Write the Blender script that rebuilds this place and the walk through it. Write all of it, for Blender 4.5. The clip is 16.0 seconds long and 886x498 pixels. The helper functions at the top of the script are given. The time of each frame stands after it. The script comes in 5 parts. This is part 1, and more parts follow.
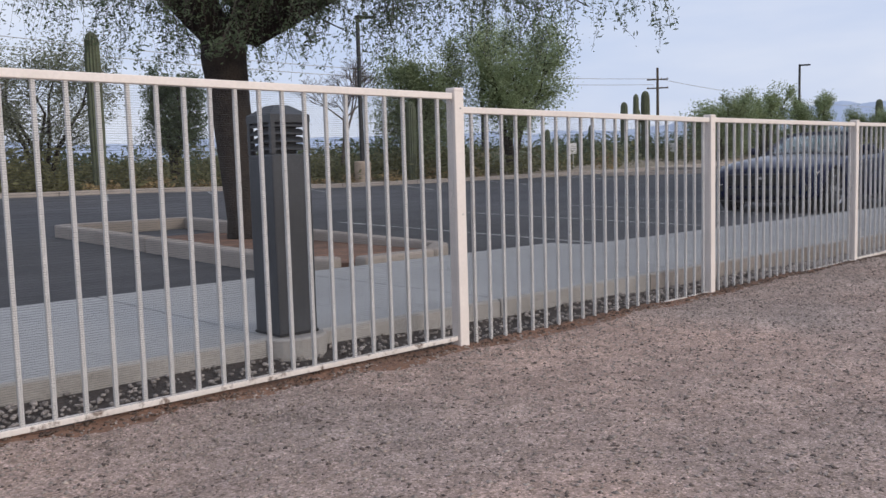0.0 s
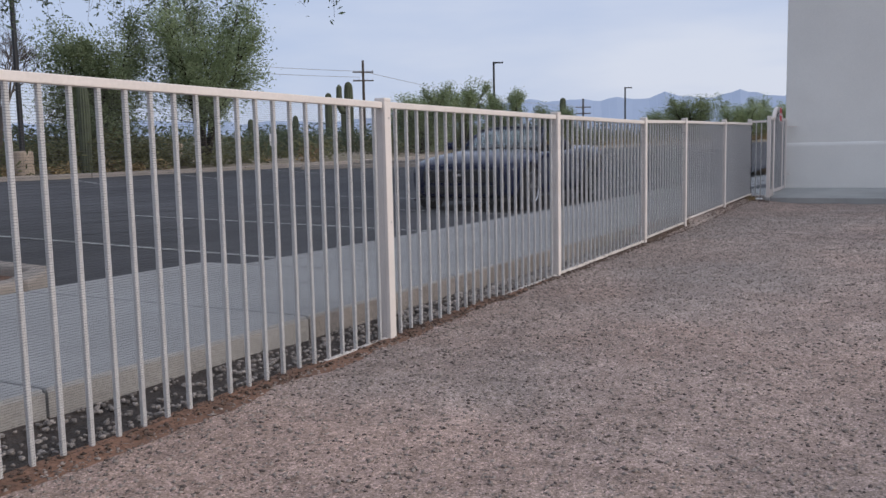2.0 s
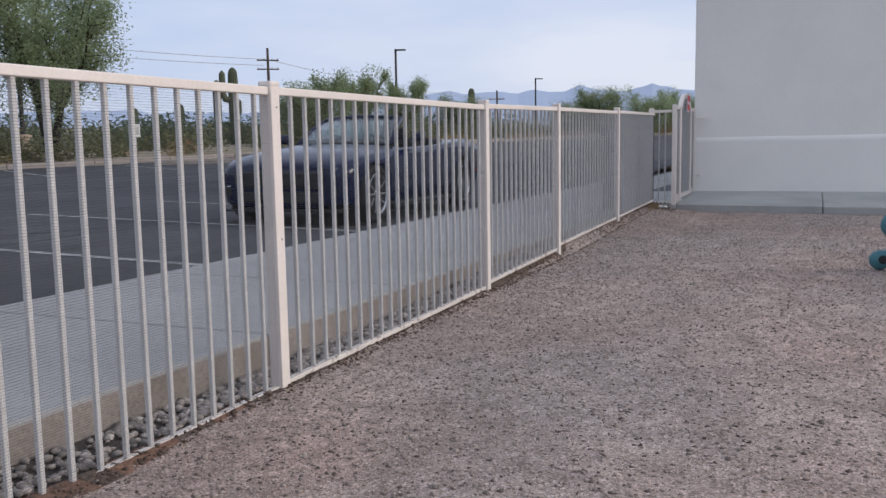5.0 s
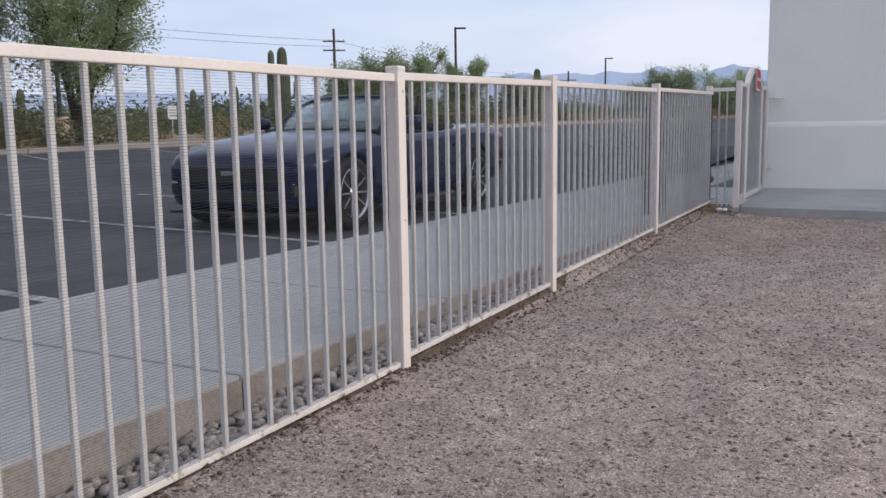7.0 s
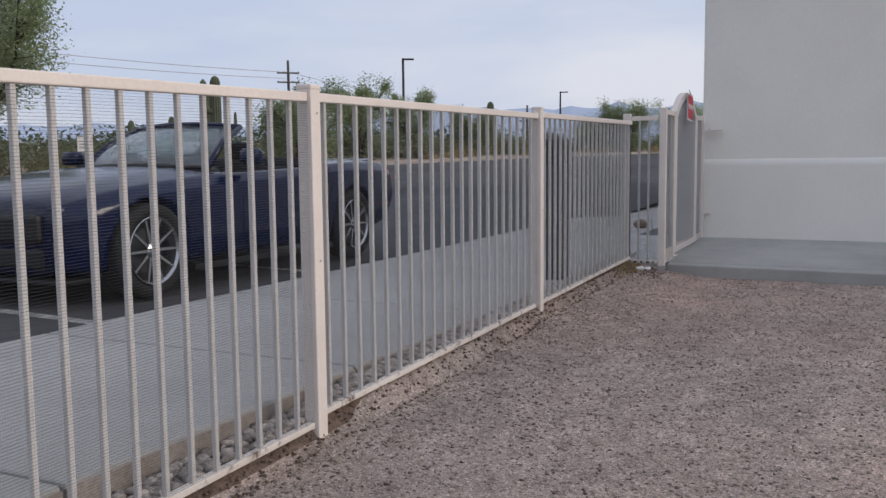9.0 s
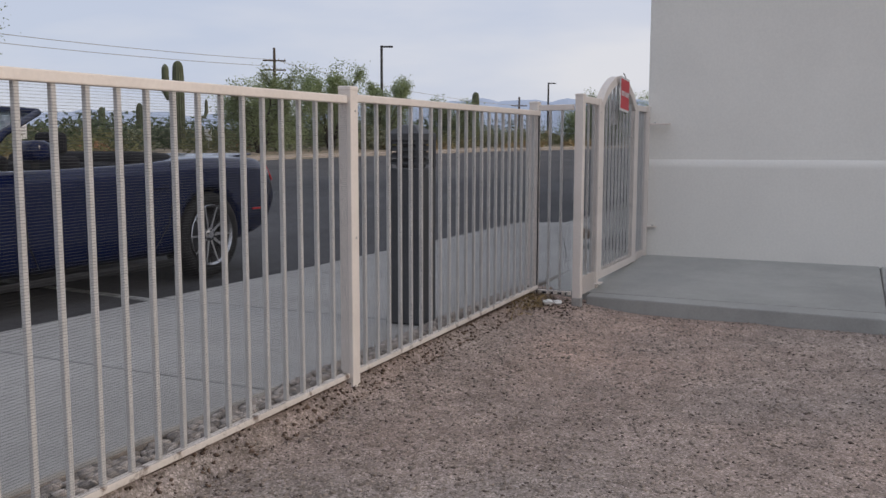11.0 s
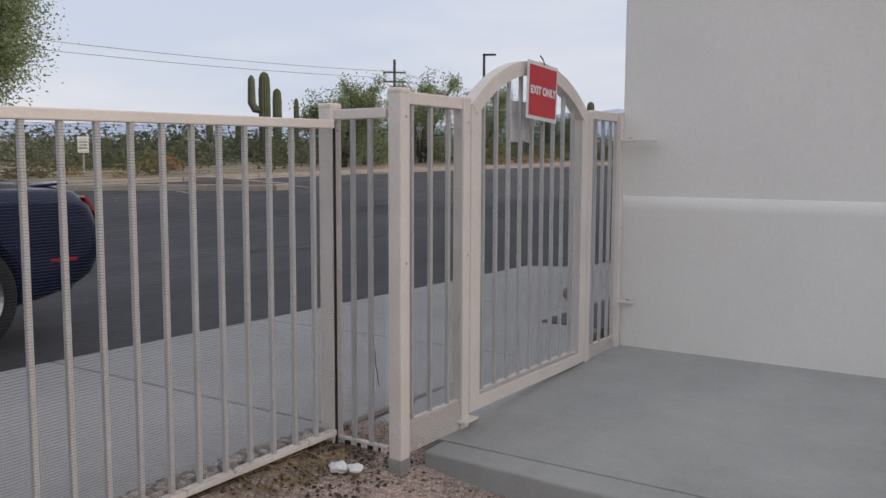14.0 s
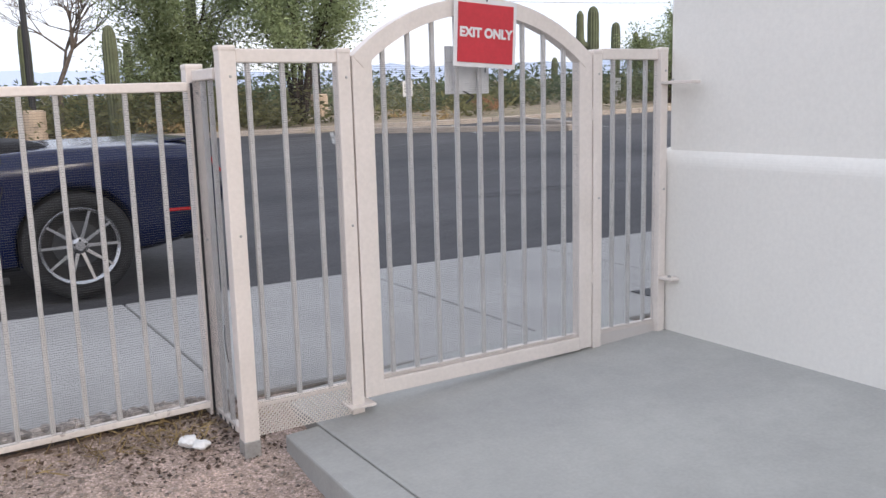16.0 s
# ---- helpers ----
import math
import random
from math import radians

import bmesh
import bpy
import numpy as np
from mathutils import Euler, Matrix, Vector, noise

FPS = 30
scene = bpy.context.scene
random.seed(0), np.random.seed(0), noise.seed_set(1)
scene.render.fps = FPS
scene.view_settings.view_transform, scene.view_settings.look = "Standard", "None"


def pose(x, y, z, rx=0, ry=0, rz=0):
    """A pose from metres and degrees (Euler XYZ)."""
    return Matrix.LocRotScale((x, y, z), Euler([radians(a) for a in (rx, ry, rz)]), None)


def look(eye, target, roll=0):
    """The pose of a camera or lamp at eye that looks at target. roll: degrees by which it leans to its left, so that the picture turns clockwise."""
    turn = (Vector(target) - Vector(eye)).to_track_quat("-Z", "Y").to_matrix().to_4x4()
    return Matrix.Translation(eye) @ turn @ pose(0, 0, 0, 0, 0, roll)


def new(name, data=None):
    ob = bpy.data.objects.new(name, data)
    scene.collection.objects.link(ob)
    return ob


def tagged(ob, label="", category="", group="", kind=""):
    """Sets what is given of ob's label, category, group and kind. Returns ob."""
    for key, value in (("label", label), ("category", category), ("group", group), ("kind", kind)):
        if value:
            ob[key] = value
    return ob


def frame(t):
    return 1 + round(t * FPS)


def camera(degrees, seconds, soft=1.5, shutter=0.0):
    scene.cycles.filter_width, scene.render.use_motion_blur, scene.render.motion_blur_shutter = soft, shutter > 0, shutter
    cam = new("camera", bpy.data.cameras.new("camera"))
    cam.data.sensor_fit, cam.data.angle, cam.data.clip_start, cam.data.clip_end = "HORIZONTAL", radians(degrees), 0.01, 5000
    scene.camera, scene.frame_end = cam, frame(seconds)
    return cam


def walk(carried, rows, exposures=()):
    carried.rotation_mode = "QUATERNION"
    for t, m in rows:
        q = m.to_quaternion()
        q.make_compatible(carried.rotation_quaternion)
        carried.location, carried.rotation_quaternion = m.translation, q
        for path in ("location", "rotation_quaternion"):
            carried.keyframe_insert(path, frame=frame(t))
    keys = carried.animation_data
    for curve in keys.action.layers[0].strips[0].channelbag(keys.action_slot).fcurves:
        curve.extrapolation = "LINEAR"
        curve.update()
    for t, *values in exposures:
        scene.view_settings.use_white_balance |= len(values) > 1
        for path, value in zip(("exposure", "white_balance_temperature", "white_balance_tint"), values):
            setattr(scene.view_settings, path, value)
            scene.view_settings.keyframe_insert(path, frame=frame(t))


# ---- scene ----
cam = camera(54.2, 16.0)
PATH = [
    (0, (0.401, 0.388, 0.885), (1.753, 1.85, 0.704), -1.6),
    (0.5, (0.674, 0.552, 0.91), (2.136, 1.902, 0.71), -1.7),
    (1, (1.038, 0.756, 0.916), (2.638, 1.937, 0.703), -0.9),
    (1.5, (1.513, 0.987, 0.941), (3.243, 1.966, 0.722), -1.3),
    (2, (2.059, 1.164, 0.924), (3.808, 2.109, 0.707), -1.2),
    (2.5, (2.6, 1.35, 0.926), (4.443, 2.078, 0.65), -0.1),
    (3, (3.158, 1.418, 0.946), (5.016, 2.121, 0.714), -0.9),
    (3.5, (3.663, 1.48, 0.949), (5.506, 2.227, 0.74), -0.5),
    (4, (4.139, 1.48, 0.955), (5.983, 2.223, 0.734), -0.8),
    (4.5, (4.703, 1.479, 0.963), (6.538, 2.241, 0.733), -1.3),
    (4.7, (4.927, 1.498, 0.963), (6.76, 2.262, 0.727), -1.2),
    (6.8, (7.346, 1.657, 0.967), (9.095, 2.592, 0.709), -0.5),
    (7, (7.548, 1.681, 0.997), (9.299, 2.607, 0.72), -0.9),
    (7.5, (8.1, 1.705, 1.012), (9.83, 2.691, 0.824), -1.1),
    (8, (8.652, 1.732, 1.021), (10.429, 2.633, 0.848), -0.3),
    (8.5, (9.199, 1.718, 1.021), (10.984, 2.603, 0.844), -0.4),
    (9, (9.76, 1.752, 1.015), (11.557, 2.607, 0.812), -0.6),
    (9.5, (10.28, 1.735, 1.032), (12.096, 2.542, 0.809), -1.3),
    (9.7, (10.46, 1.714, 1.051), (12.275, 2.518, 0.805), -0.7),
    (11.8, (12.556, 1.61, 1.081), (14.351, 2.467, 0.869), 0.3),
    (12, (12.782, 1.611, 1.102), (14.58, 2.46, 0.886), 0.4),
    (12.5, (13.298, 1.614, 1.12), (15.089, 2.482, 0.926), 0.5),
    (13, (13.807, 1.579, 1.122), (15.596, 2.457, 0.955), 0.4),
    (13.5, (14.291, 1.5, 1.13), (16.041, 2.446, 0.919), 0.5),
    (14, (14.742, 1.381, 1.18), (16.395, 2.49, 0.981), 0.2),
    (14.5, (15.144, 1.147, 1.204), (16.626, 2.459, 0.914), -1.6),
    (15, (15.566, 0.94, 1.227), (16.982, 2.311, 0.89), -1.0),
    (15.5, (15.911, 0.645, 1.248), (17.056, 2.253, 0.926), -1.7),
    (16, (16.288, 0.433, 1.244), (17.328, 2.108, 0.908), -1.5),
]
walk(cam, [(t, look(eye, target, roll)) for t, eye, target, roll in PATH],
     [(0, 0.14, 6400, 10), (1.5, -0.02, 6280, 10), (2.0, -0.04, 6260, 10), (2.5, 0.1, 6240, 10), (3.0, -0.05, 6260, 10), (3.5, -0.12, 6300, 10), (4.1, 0.0, 6300, 10), (5.8, 0.15, 6350, 10), (7.0, 0.25, 6400, 10), (7.6, 0.0, 6450, 10), (8.5, -0.07, 6550, 10), (9.5, 0.12, 6700, 10), (12, -0.06, 7000, 10), (13.0, -0.02, 7050, 10), (13.5, 0.1, 7050, 10), (14.5, 0.28, 7100, 10), (15, 0.97, 6900, 10), (15.5, 0.94, 6850, 10), (16, 0.95, 6850, 10)])

# ---- world, sun, exposure ----
world = bpy.data.worlds.new("world")
scene.world = world
world.use_nodes = True
wn, wl = world.node_tree.nodes, world.node_tree.links
wn.clear()
w_out = wn.new("ShaderNodeOutputWorld")
w_bg = wn.new("ShaderNodeBackground")
w_sky = wn.new("ShaderNodeTexSky")
w_sky.sky_type = "NISHITA"
w_sky.sun_disc = False
w_sky.sun_elevation = radians(16)
w_sky.sun_rotation = radians(165)
w_sky.dust_density = 2.0
w_mix = wn.new("ShaderNodeMix")
w_mix.data_type = "RGBA"
w_mix.inputs[0].default_value = 0.86
w_cloud = wn.new("ShaderNodeTexNoise")
w_cloud.inputs["Scale"].default_value = 2.2
w_cloud.inputs["Detail"].default_value = 5
w_map = wn.new("ShaderNodeMapping")
w_map.inputs["Scale"].default_value = (1, 1, 4.5)
w_co = wn.new("ShaderNodeTexCoord")
w_ramp = wn.new("ShaderNodeValToRGB")
w_ramp.color_ramp.elements[0].position, w_ramp.color_ramp.elements[0].color = 0.36, (5.6, 6.4, 8.4, 1)
w_ramp.color_ramp.elements[1].position, w_ramp.color_ramp.elements[1].color = 0.66, (7.6, 7.9, 9.0, 1)
wl.new(w_co.outputs["Generated"], w_map.inputs[0])
wl.new(w_map.outputs[0], w_cloud.inputs["Vector"])
wl.new(w_cloud.outputs[0], w_ramp.inputs[0])
wl.new(w_sky.outputs[0], w_mix.inputs[6])
wl.new(w_ramp.outputs[0], w_mix.inputs[7])
wl.new(w_mix.outputs[2], w_bg.inputs[0])
w_bg.inputs[1].default_value = 0.1
wl.new(w_bg.outputs[0], w_out.inputs[0])

sun_data = bpy.data.lights.new("sun", "SUN")
sun_data.energy, sun_data.angle, sun_data.color = 1.5, radians(28), (1.0, 0.90, 0.80)
sun = new("sun", sun_data)
sun.matrix_world = look((0, 0, 0), (-0.25, 0.9, -0.34))


# ---- materials ----
def mat(name, color, rough=0.7, var=0.12, scale=6.0, fine=60.0, bump=0.15, metal=0.0, spec=0.5, coat=0.0,
        color2=None, bump_scale=None, rand=0.0, dist=0.01):
    """A surface with broad stains and fine grain, both in metres, and a fine relief."""
    m = bpy.data.materials.new(name)
    m.use_nodes = True
    n, l = m.node_tree.nodes, m.node_tree.links
    b = n["Principled BSDF"]
    co = n.new("ShaderNodeTexCoord")
    big, small = n.new("ShaderNodeTexNoise"), n.new("ShaderNodeTexNoise")
    big.inputs["Scale"].default_value, big.inputs["Detail"].default_value = scale, 6
    small.inputs["Scale"].default_value, small.inputs["Detail"].default_value = fine, 4
    l.new(co.outputs["Object"], big.inputs["Vector"])
    l.new(co.outputs["Object"], small.inputs["Vector"])
    c1 = Vector(color)
    c2 = Vector(color2) if color2 else c1 * (1 - 2.2 * var)
    ramp = n.new("ShaderNodeValToRGB")
    ramp.color_ramp.elements[0].position, ramp.color_ramp.elements[0].color = 0.3, (*c2, 1)
    ramp.color_ramp.elements[1].position, ramp.color_ramp.elements[1].color = 0.62, (*c1, 1)
    l.new(big.outputs[0], ramp.inputs[0])
    grain = n.new("ShaderNodeMapRange")
    grain.inputs[1].default_value, grain.inputs[2].default_value = 0.3, 0.7
    grain.inputs[3].default_value, grain.inputs[4].default_value = 1 - var, 1 + var
    l.new(small.outputs[0], grain.inputs[0])
    mul = n.new("ShaderNodeMix")
    mul.data_type, mul.blend_type = "RGBA", "MULTIPLY"
    mul.inputs[0].default_value = 1
    l.new(ramp.outputs[0], mul.inputs[6])
    l.new(grain.outputs[0], mul.inputs[7])
    last = mul.outputs[2]
    if rand:
        info, isl = n.new("ShaderNodeObjectInfo"), n.new("ShaderNodeNewGeometry")
        add = n.new("ShaderNodeMath")
        add.operation = "ADD"
        l.new(info.outputs["Random"], add.inputs[0])
        l.new(isl.outputs["Random Per Island"], add.inputs[1])
        rr = n.new("ShaderNodeMapRange")
        rr.inputs[1].default_value, rr.inputs[2].default_value = 0.0, 2.0
        rr.inputs[3].default_value, rr.inputs[4].default_value = 1 - rand, 1 + rand
        l.new(add.outputs[0], rr.inputs[0])
        mul2 = n.new("ShaderNodeMix")
        mul2.data_type, mul2.blend_type = "RGBA", "MULTIPLY"
        mul2.inputs[0].default_value = 1
        l.new(last, mul2.inputs[6])
        l.new(rr.outputs[0], mul2.inputs[7])
        last = mul2.outputs[2]
    l.new(last, b.inputs["Base Color"])
    b.inputs["Roughness"].default_value = rough
    b.inputs["Metallic"].default_value = metal
    b.inputs["Specular IOR Level"].default_value = spec
    b.inputs["Coat Weight"].default_value = coat
    b.inputs["Coat Roughness"].default_value = 0.05
    if bump:
        bp = n.new("ShaderNodeBump")
        bp.inputs["Strength"].default_value, bp.inputs["Distance"].default_value = bump, dist
        src = small
        if bump_scale:
            src = n.new("ShaderNodeTexNoise")
            src.inputs["Scale"].default_value, src.inputs["Detail"].default_value = bump_scale, 5
            l.new(co.outputs["Object"], src.inputs["Vector"])
        l.new(src.outputs[0], bp.inputs["Height"])
        l.new(bp.outputs[0], b.inputs["Normal"])
    return m


def gravel_mat():
    """Fine decomposed granite: pale and dark grit over tan and grey drifts."""
    m = mat("gravel_soil", (0.485, 0.385, 0.327), 0.95, 0.12, 0.5, 90, 0.7, color2=(0.375, 0.31, 0.272), bump_scale=150, dist=0.012, spec=0.2)
    n, l = m.node_tree.nodes, m.node_tree.links
    b = n["Principled BSDF"]
    last = b.inputs["Base Color"].links[0].from_socket
    co = n.new("ShaderNodeTexCoord")

    def times(a, b_out):
        mx = n.new("ShaderNodeMix")
        mx.data_type, mx.blend_type = "RGBA", "MULTIPLY"
        mx.inputs[0].default_value = 1
        l.new(a, mx.inputs[6])
        l.new(b_out, mx.inputs[7])
        return mx.outputs[2]

    # grains of three sizes, each cell its own tone: most middling, a few nearly black, a few pale
    for scale, stops in ((165, (0.5, 0.85, 1.0, 1.55)), (70, (0.72, 0.97, 1.0, 1.18))):
        v = n.new("ShaderNodeTexVoronoi")
        v.inputs["Scale"].default_value = scale
        l.new(co.outputs["Object"], v.inputs["Vector"])
        sep = n.new("ShaderNodeSeparateColor")
        l.new(v.outputs["Color"], sep.inputs[0])
        tone = n.new("ShaderNodeValToRGB")
        tone.color_ramp.elements.new(0.22)
        tone.color_ramp.elements.new(0.72)
        for e, k in zip(tone.color_ramp.elements, stops):
            e.color = (k, k, k * (0.98 if k < 1 else 1.03), 1)
        l.new(sep.outputs[0], tone.inputs[0])
        last = times(last, tone.outputs[0])
    # trodden drifts, and scuffs that bare the darker soil
    for scale, lo, hi, k0, k1 in ((7, 0.34, 0.66, 0.74, 1.14), (2.1, 0.4, 0.62, 0.86, 1.06)):
        mid = n.new("ShaderNodeTexNoise")
        mid.inputs["Scale"].default_value, mid.inputs["Detail"].default_value = scale, 8
        mid.inputs["Roughness"].default_value = 0.68
        l.new(co.outputs["Object"], mid.inputs["Vector"])
        r2 = n.new("ShaderNodeMapRange")
        r2.inputs[1].default_value, r2.inputs[2].default_value = lo, hi
        r2.inputs[3].default_value, r2.inputs[4].default_value = k0, k1
        l.new(mid.outputs[0], r2.inputs[0])
        last = times(last, r2.outputs[0])
    # pinkish soil shows through in patches, more so at the far end from the building
    patch = n.new("ShaderNodeTexNoise")
    patch.inputs["Scale"].default_value, patch.inputs["Detail"].default_value = 0.55, 4
    l.new(co.outputs["Object"], patch.inputs["Vector"])
    tint = n.new("ShaderNodeValToRGB")
    tint.color_ramp.elements[0].position, tint.color_ramp.elements[0].color = 0.38, (0.95, 0.985, 1.0, 1)
    tint.color_ramp.elements[1].position, tint.color_ramp.elements[1].color = 0.7, (1.11, 1.005, 0.95, 1)
    along, side = n.new("ShaderNodeSeparateXYZ"), n.new("ShaderNodeMapRange")
    l.new(co.outputs["Object"], along.inputs[0])
    side.inputs[1].default_value, side.inputs[2].default_value = 2.0, 9.0
    side.inputs[3].default_value, side.inputs[4].default_value = 0.22, -0.04
    l.new(along.outputs[0], side.inputs[0])
    both = n.new("ShaderNodeMath")
    both.operation = "ADD"
    l.new(patch.outputs[0], both.inputs[0])
    l.new(side.outputs[0], both.inputs[1])
    l.new(both.outputs[0], tint.inputs[0])
    last = times(last, tint.outputs[0])
    l.new(last, b.inputs["Base Color"])
    return m


M = {}
M["gravel"] = gravel_mat()
M["stone"] = mat("gravel_stone", (0.43, 0.355, 0.305), 0.9, 0.15, 30, 200, 0.1, rand=0.55)
M["dark_stone"] = mat("dark_gravel_stone", (0.15, 0.115, 0.10), 0.9, 0.15, 30, 200, 0.1, rand=0.45)
M["rock"] = mat("river_rock", (0.33, 0.29, 0.26), 0.85, 0.25, 25, 160, 0.25, rand=0.95)
M["rubble"] = mat("brown_rubble", (0.17, 0.115, 0.085), 0.95, 0.2, 30, 160, 0.2, rand=0.7)
M["dirt"] = mat("red_dirt", (0.27, 0.145, 0.092), 0.95, 0.25, 3, 50, 0.8, color2=(0.14, 0.082, 0.056), bump_scale=45, dist=0.02)
M["dark_dirt"] = mat("dark_brown_dirt", (0.15, 0.105, 0.08), 0.95, 0.3, 4, 60, 0.8, color2=(0.09, 0.064, 0.05), bump_scale=45, dist=0.02)
M["bed"] = mat("dark_bed_soil", (0.085, 0.066, 0.055), 0.95, 0.3, 4, 60, 0.8, color2=(0.05, 0.041, 0.036), bump_scale=60, dist=0.02)
M["edge"] = mat("slab_edge_concrete", (0.43, 0.405, 0.375), 0.9, 0.12, 3, 60, 0.25, color2=(0.34, 0.315, 0.285))
M["concrete"] = mat("sidewalk_concrete", (0.40, 0.392, 0.376), 0.85, 0.06, 0.7, 90, 0.12, color2=(0.35, 0.342, 0.328))
M["soiled"] = mat("soiled_concrete", (0.36, 0.315, 0.28), 0.95, 0.16, 3, 60, 0.3, color2=(0.25, 0.215, 0.185))
M["kerb"] = mat("kerb_concrete", (0.38, 0.33, 0.285), 0.9, 0.1, 1.6, 70, 0.2, color2=(0.30, 0.26, 0.225))
M["slab"] = mat("grey_slab_concrete", (0.42, 0.42, 0.395), 0.75, 0.05, 0.9, 80, 0.08, color2=(0.345, 0.345, 0.328))
M["joint"] = mat("joint_dirt", (0.17, 0.16, 0.145), 0.95, 0.1, 8, 80, 0.1)
M["asphalt"] = mat("asphalt", (0.074, 0.072, 0.077), 0.9, 0.18, 0.28, 120, 0.4, color2=(0.040, 0.040, 0.044), dist=0.006)
M["paint_line"] = mat("worn_line_paint", (0.40, 0.40, 0.385), 0.8, 0.3, 5, 60, 0.1, color2=(0.12, 0.12, 0.122))
M["crack"] = mat("tar_crack", (0.022, 0.022, 0.025), 0.6, 0.1, 9, 60, 0.1)
M["fence"] = mat("almond_fence_paint", (0.79, 0.715, 0.655), 0.5, 0.04, 4, 70, 0.05, color2=(0.72, 0.65, 0.59))
# pickets: fence paint greyed in its colour for the screen's dimming
M["picket"] = mat("screen_dimmed_paint", (0.63, 0.61, 0.59), 0.5, 0.05, 4, 70, 0.05, color2=(0.55, 0.535, 0.52))
M["rail"] = mat("soil_splashed_paint", (0.74, 0.68, 0.625), 0.6, 0.07, 4, 70, 0.08, color2=(0.62, 0.56, 0.51))
M["screen"] = mat("wire_screen", (0.062, 0.063, 0.066), 0.6, 0.05, 9, 80, 0)
M["galv"] = mat("galvanised_steel", (0.46, 0.45, 0.43), 0.5, 0.14, 9, 90, 0.1, metal=0.4)
M["black_metal"] = mat("black_metal", (0.02, 0.02, 0.022), 0.55, 0.1, 6, 60, 0.05)
M["bollard"] = mat("dark_bronze_paint", (0.052, 0.056, 0.064), 0.45, 0.1, 3, 90, 0.05)
M["louvre"] = mat("louvre_dark", (0.012, 0.012, 0.014), 0.6, 0.1, 6, 80, 0)
M["stucco"] = mat("white_stucco", (0.82, 0.795, 0.74), 0.9, 0.025, 0.6, 55, 0.13, color2=(0.785, 0.76, 0.712), bump_scale=120, dist=0.005)
M["sign_red"] = mat("red_sign", (0.60, 0.035, 0.05), 0.5, 0.05, 6, 80, 0)
M["sign_white"] = mat("white_sign", (0.80, 0.79, 0.78), 0.5, 0.04, 6, 80, 0)
M["leaf"] = mat("tree_leaf", (0.30, 0.35, 0.19), 0.65, 0.2, 0.8, 9, 0, color2=(0.19, 0.24, 0.12), rand=0.3)
M["leaf_dry"] = mat("dusty_leaf", (0.25, 0.265, 0.18), 0.7, 0.2, 0.8, 9, 0, color2=(0.18, 0.195, 0.13), rand=0.3)
M["leaf_dark"] = mat("mesquite_leaf", (0.12, 0.155, 0.085), 0.65, 0.2, 1.0, 9, 0, color2=(0.08, 0.105, 0.06), rand=0.4)
M["scrub"] = mat("scrub_leaf", (0.19, 0.185, 0.085), 0.75, 0.25, 0.15, 7, 0, color2=(0.115, 0.12, 0.06), rand=0.5)
M["bark"] = mat("dark_bark", (0.045, 0.034, 0.027), 0.95, 0.25, 7, 40, 0.9, dist=0.03)
M["twig"] = mat("grey_twig", (0.13, 0.105, 0.09), 0.9, 0.2, 9, 60, 0.3)
M["cactus"] = mat("cactus_skin", (0.10, 0.115, 0.065), 0.8, 0.2, 2, 25, 0.3, color2=(0.07, 0.075, 0.045))
M["wood_pole"] = mat("weathered_pole", (0.09, 0.07, 0.055), 0.9, 0.2, 3, 50, 0.3)
M["desert"] = mat("desert_soil", (0.34, 0.27, 0.20), 0.95, 0.2, 0.12, 8, 0.4, color2=(0.20, 0.17, 0.11))
M["car_paint"] = mat("navy_car_paint", (0.003, 0.008, 0.042), 0.16, 0.03, 3, 90, 0, metal=0.0, spec=0.42, coat=0.0)
M["car_black"] = mat("black_trim", (0.012, 0.012, 0.014), 0.5, 0.1, 8, 90, 0)
M["tyre"] = mat("tyre_rubber", (0.018, 0.018, 0.019), 0.85, 0.15, 8, 90, 0.1)
M["alloy"] = mat("alloy_rim", (0.5, 0.5, 0.51), 0.25, 0.05, 8, 90, 0, metal=0.9)
M["chrome"] = mat("chrome", (0.75, 0.75, 0.76), 0.12, 0.03, 8, 90, 0, metal=1.0)
M["soft_top"] = mat("black_canvas", (0.014, 0.014, 0.017), 0.9, 0.15, 5, 120, 0.3)
M["tail_red"] = mat("red_lens", (0.45, 0.01, 0.012), 0.15, 0.05, 8, 90, 0, coat=0.6)
M["lamp_lens"] = mat("clear_lens", (0.20, 0.21, 0.23), 0.12, 0.1, 12, 90, 0, coat=0.8)
M["climb"] = mat("teal_plastic", (0.065, 0.20, 0.235), 0.5, 0.08, 3, 60, 0.08)
M["red_plastic"] = mat("red_plastic", (0.33, 0.02, 0.045), 0.4, 0.08, 3, 60, 0.05)
M["paper"] = mat("white_paper", (0.85, 0.84, 0.82), 0.8, 0.05, 9, 70, 0.2)
M["grass"] = mat("dry_grass", (0.40, 0.29, 0.14), 0.9, 0.2, 9, 60, 0, rand=0.4)
M["dead"] = mat("dry_brown_twigs", (0.36, 0.20, 0.11), 0.9, 0.2, 4, 50, 0, color2=(0.25, 0.14, 0.08), rand=0.4)
M["urn"] = mat("tan_concrete", (0.48, 0.38, 0.29), 0.9, 0.1, 3, 50, 0.2)
M["boulder"] = mat("brown_boulder", (0.30, 0.22, 0.17), 0.9, 0.2, 4, 40, 0.5, dist=0.03)
# haze is put into the range's bluish colour and a faint blue glow
M["mountain"] = mat("haze_painted_mountain", (0.20, 0.23, 0.30), 1.0, 0.05, 0.002, 0.02, 0)
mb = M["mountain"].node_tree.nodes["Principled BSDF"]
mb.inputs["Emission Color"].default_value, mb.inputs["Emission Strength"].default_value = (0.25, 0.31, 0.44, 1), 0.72


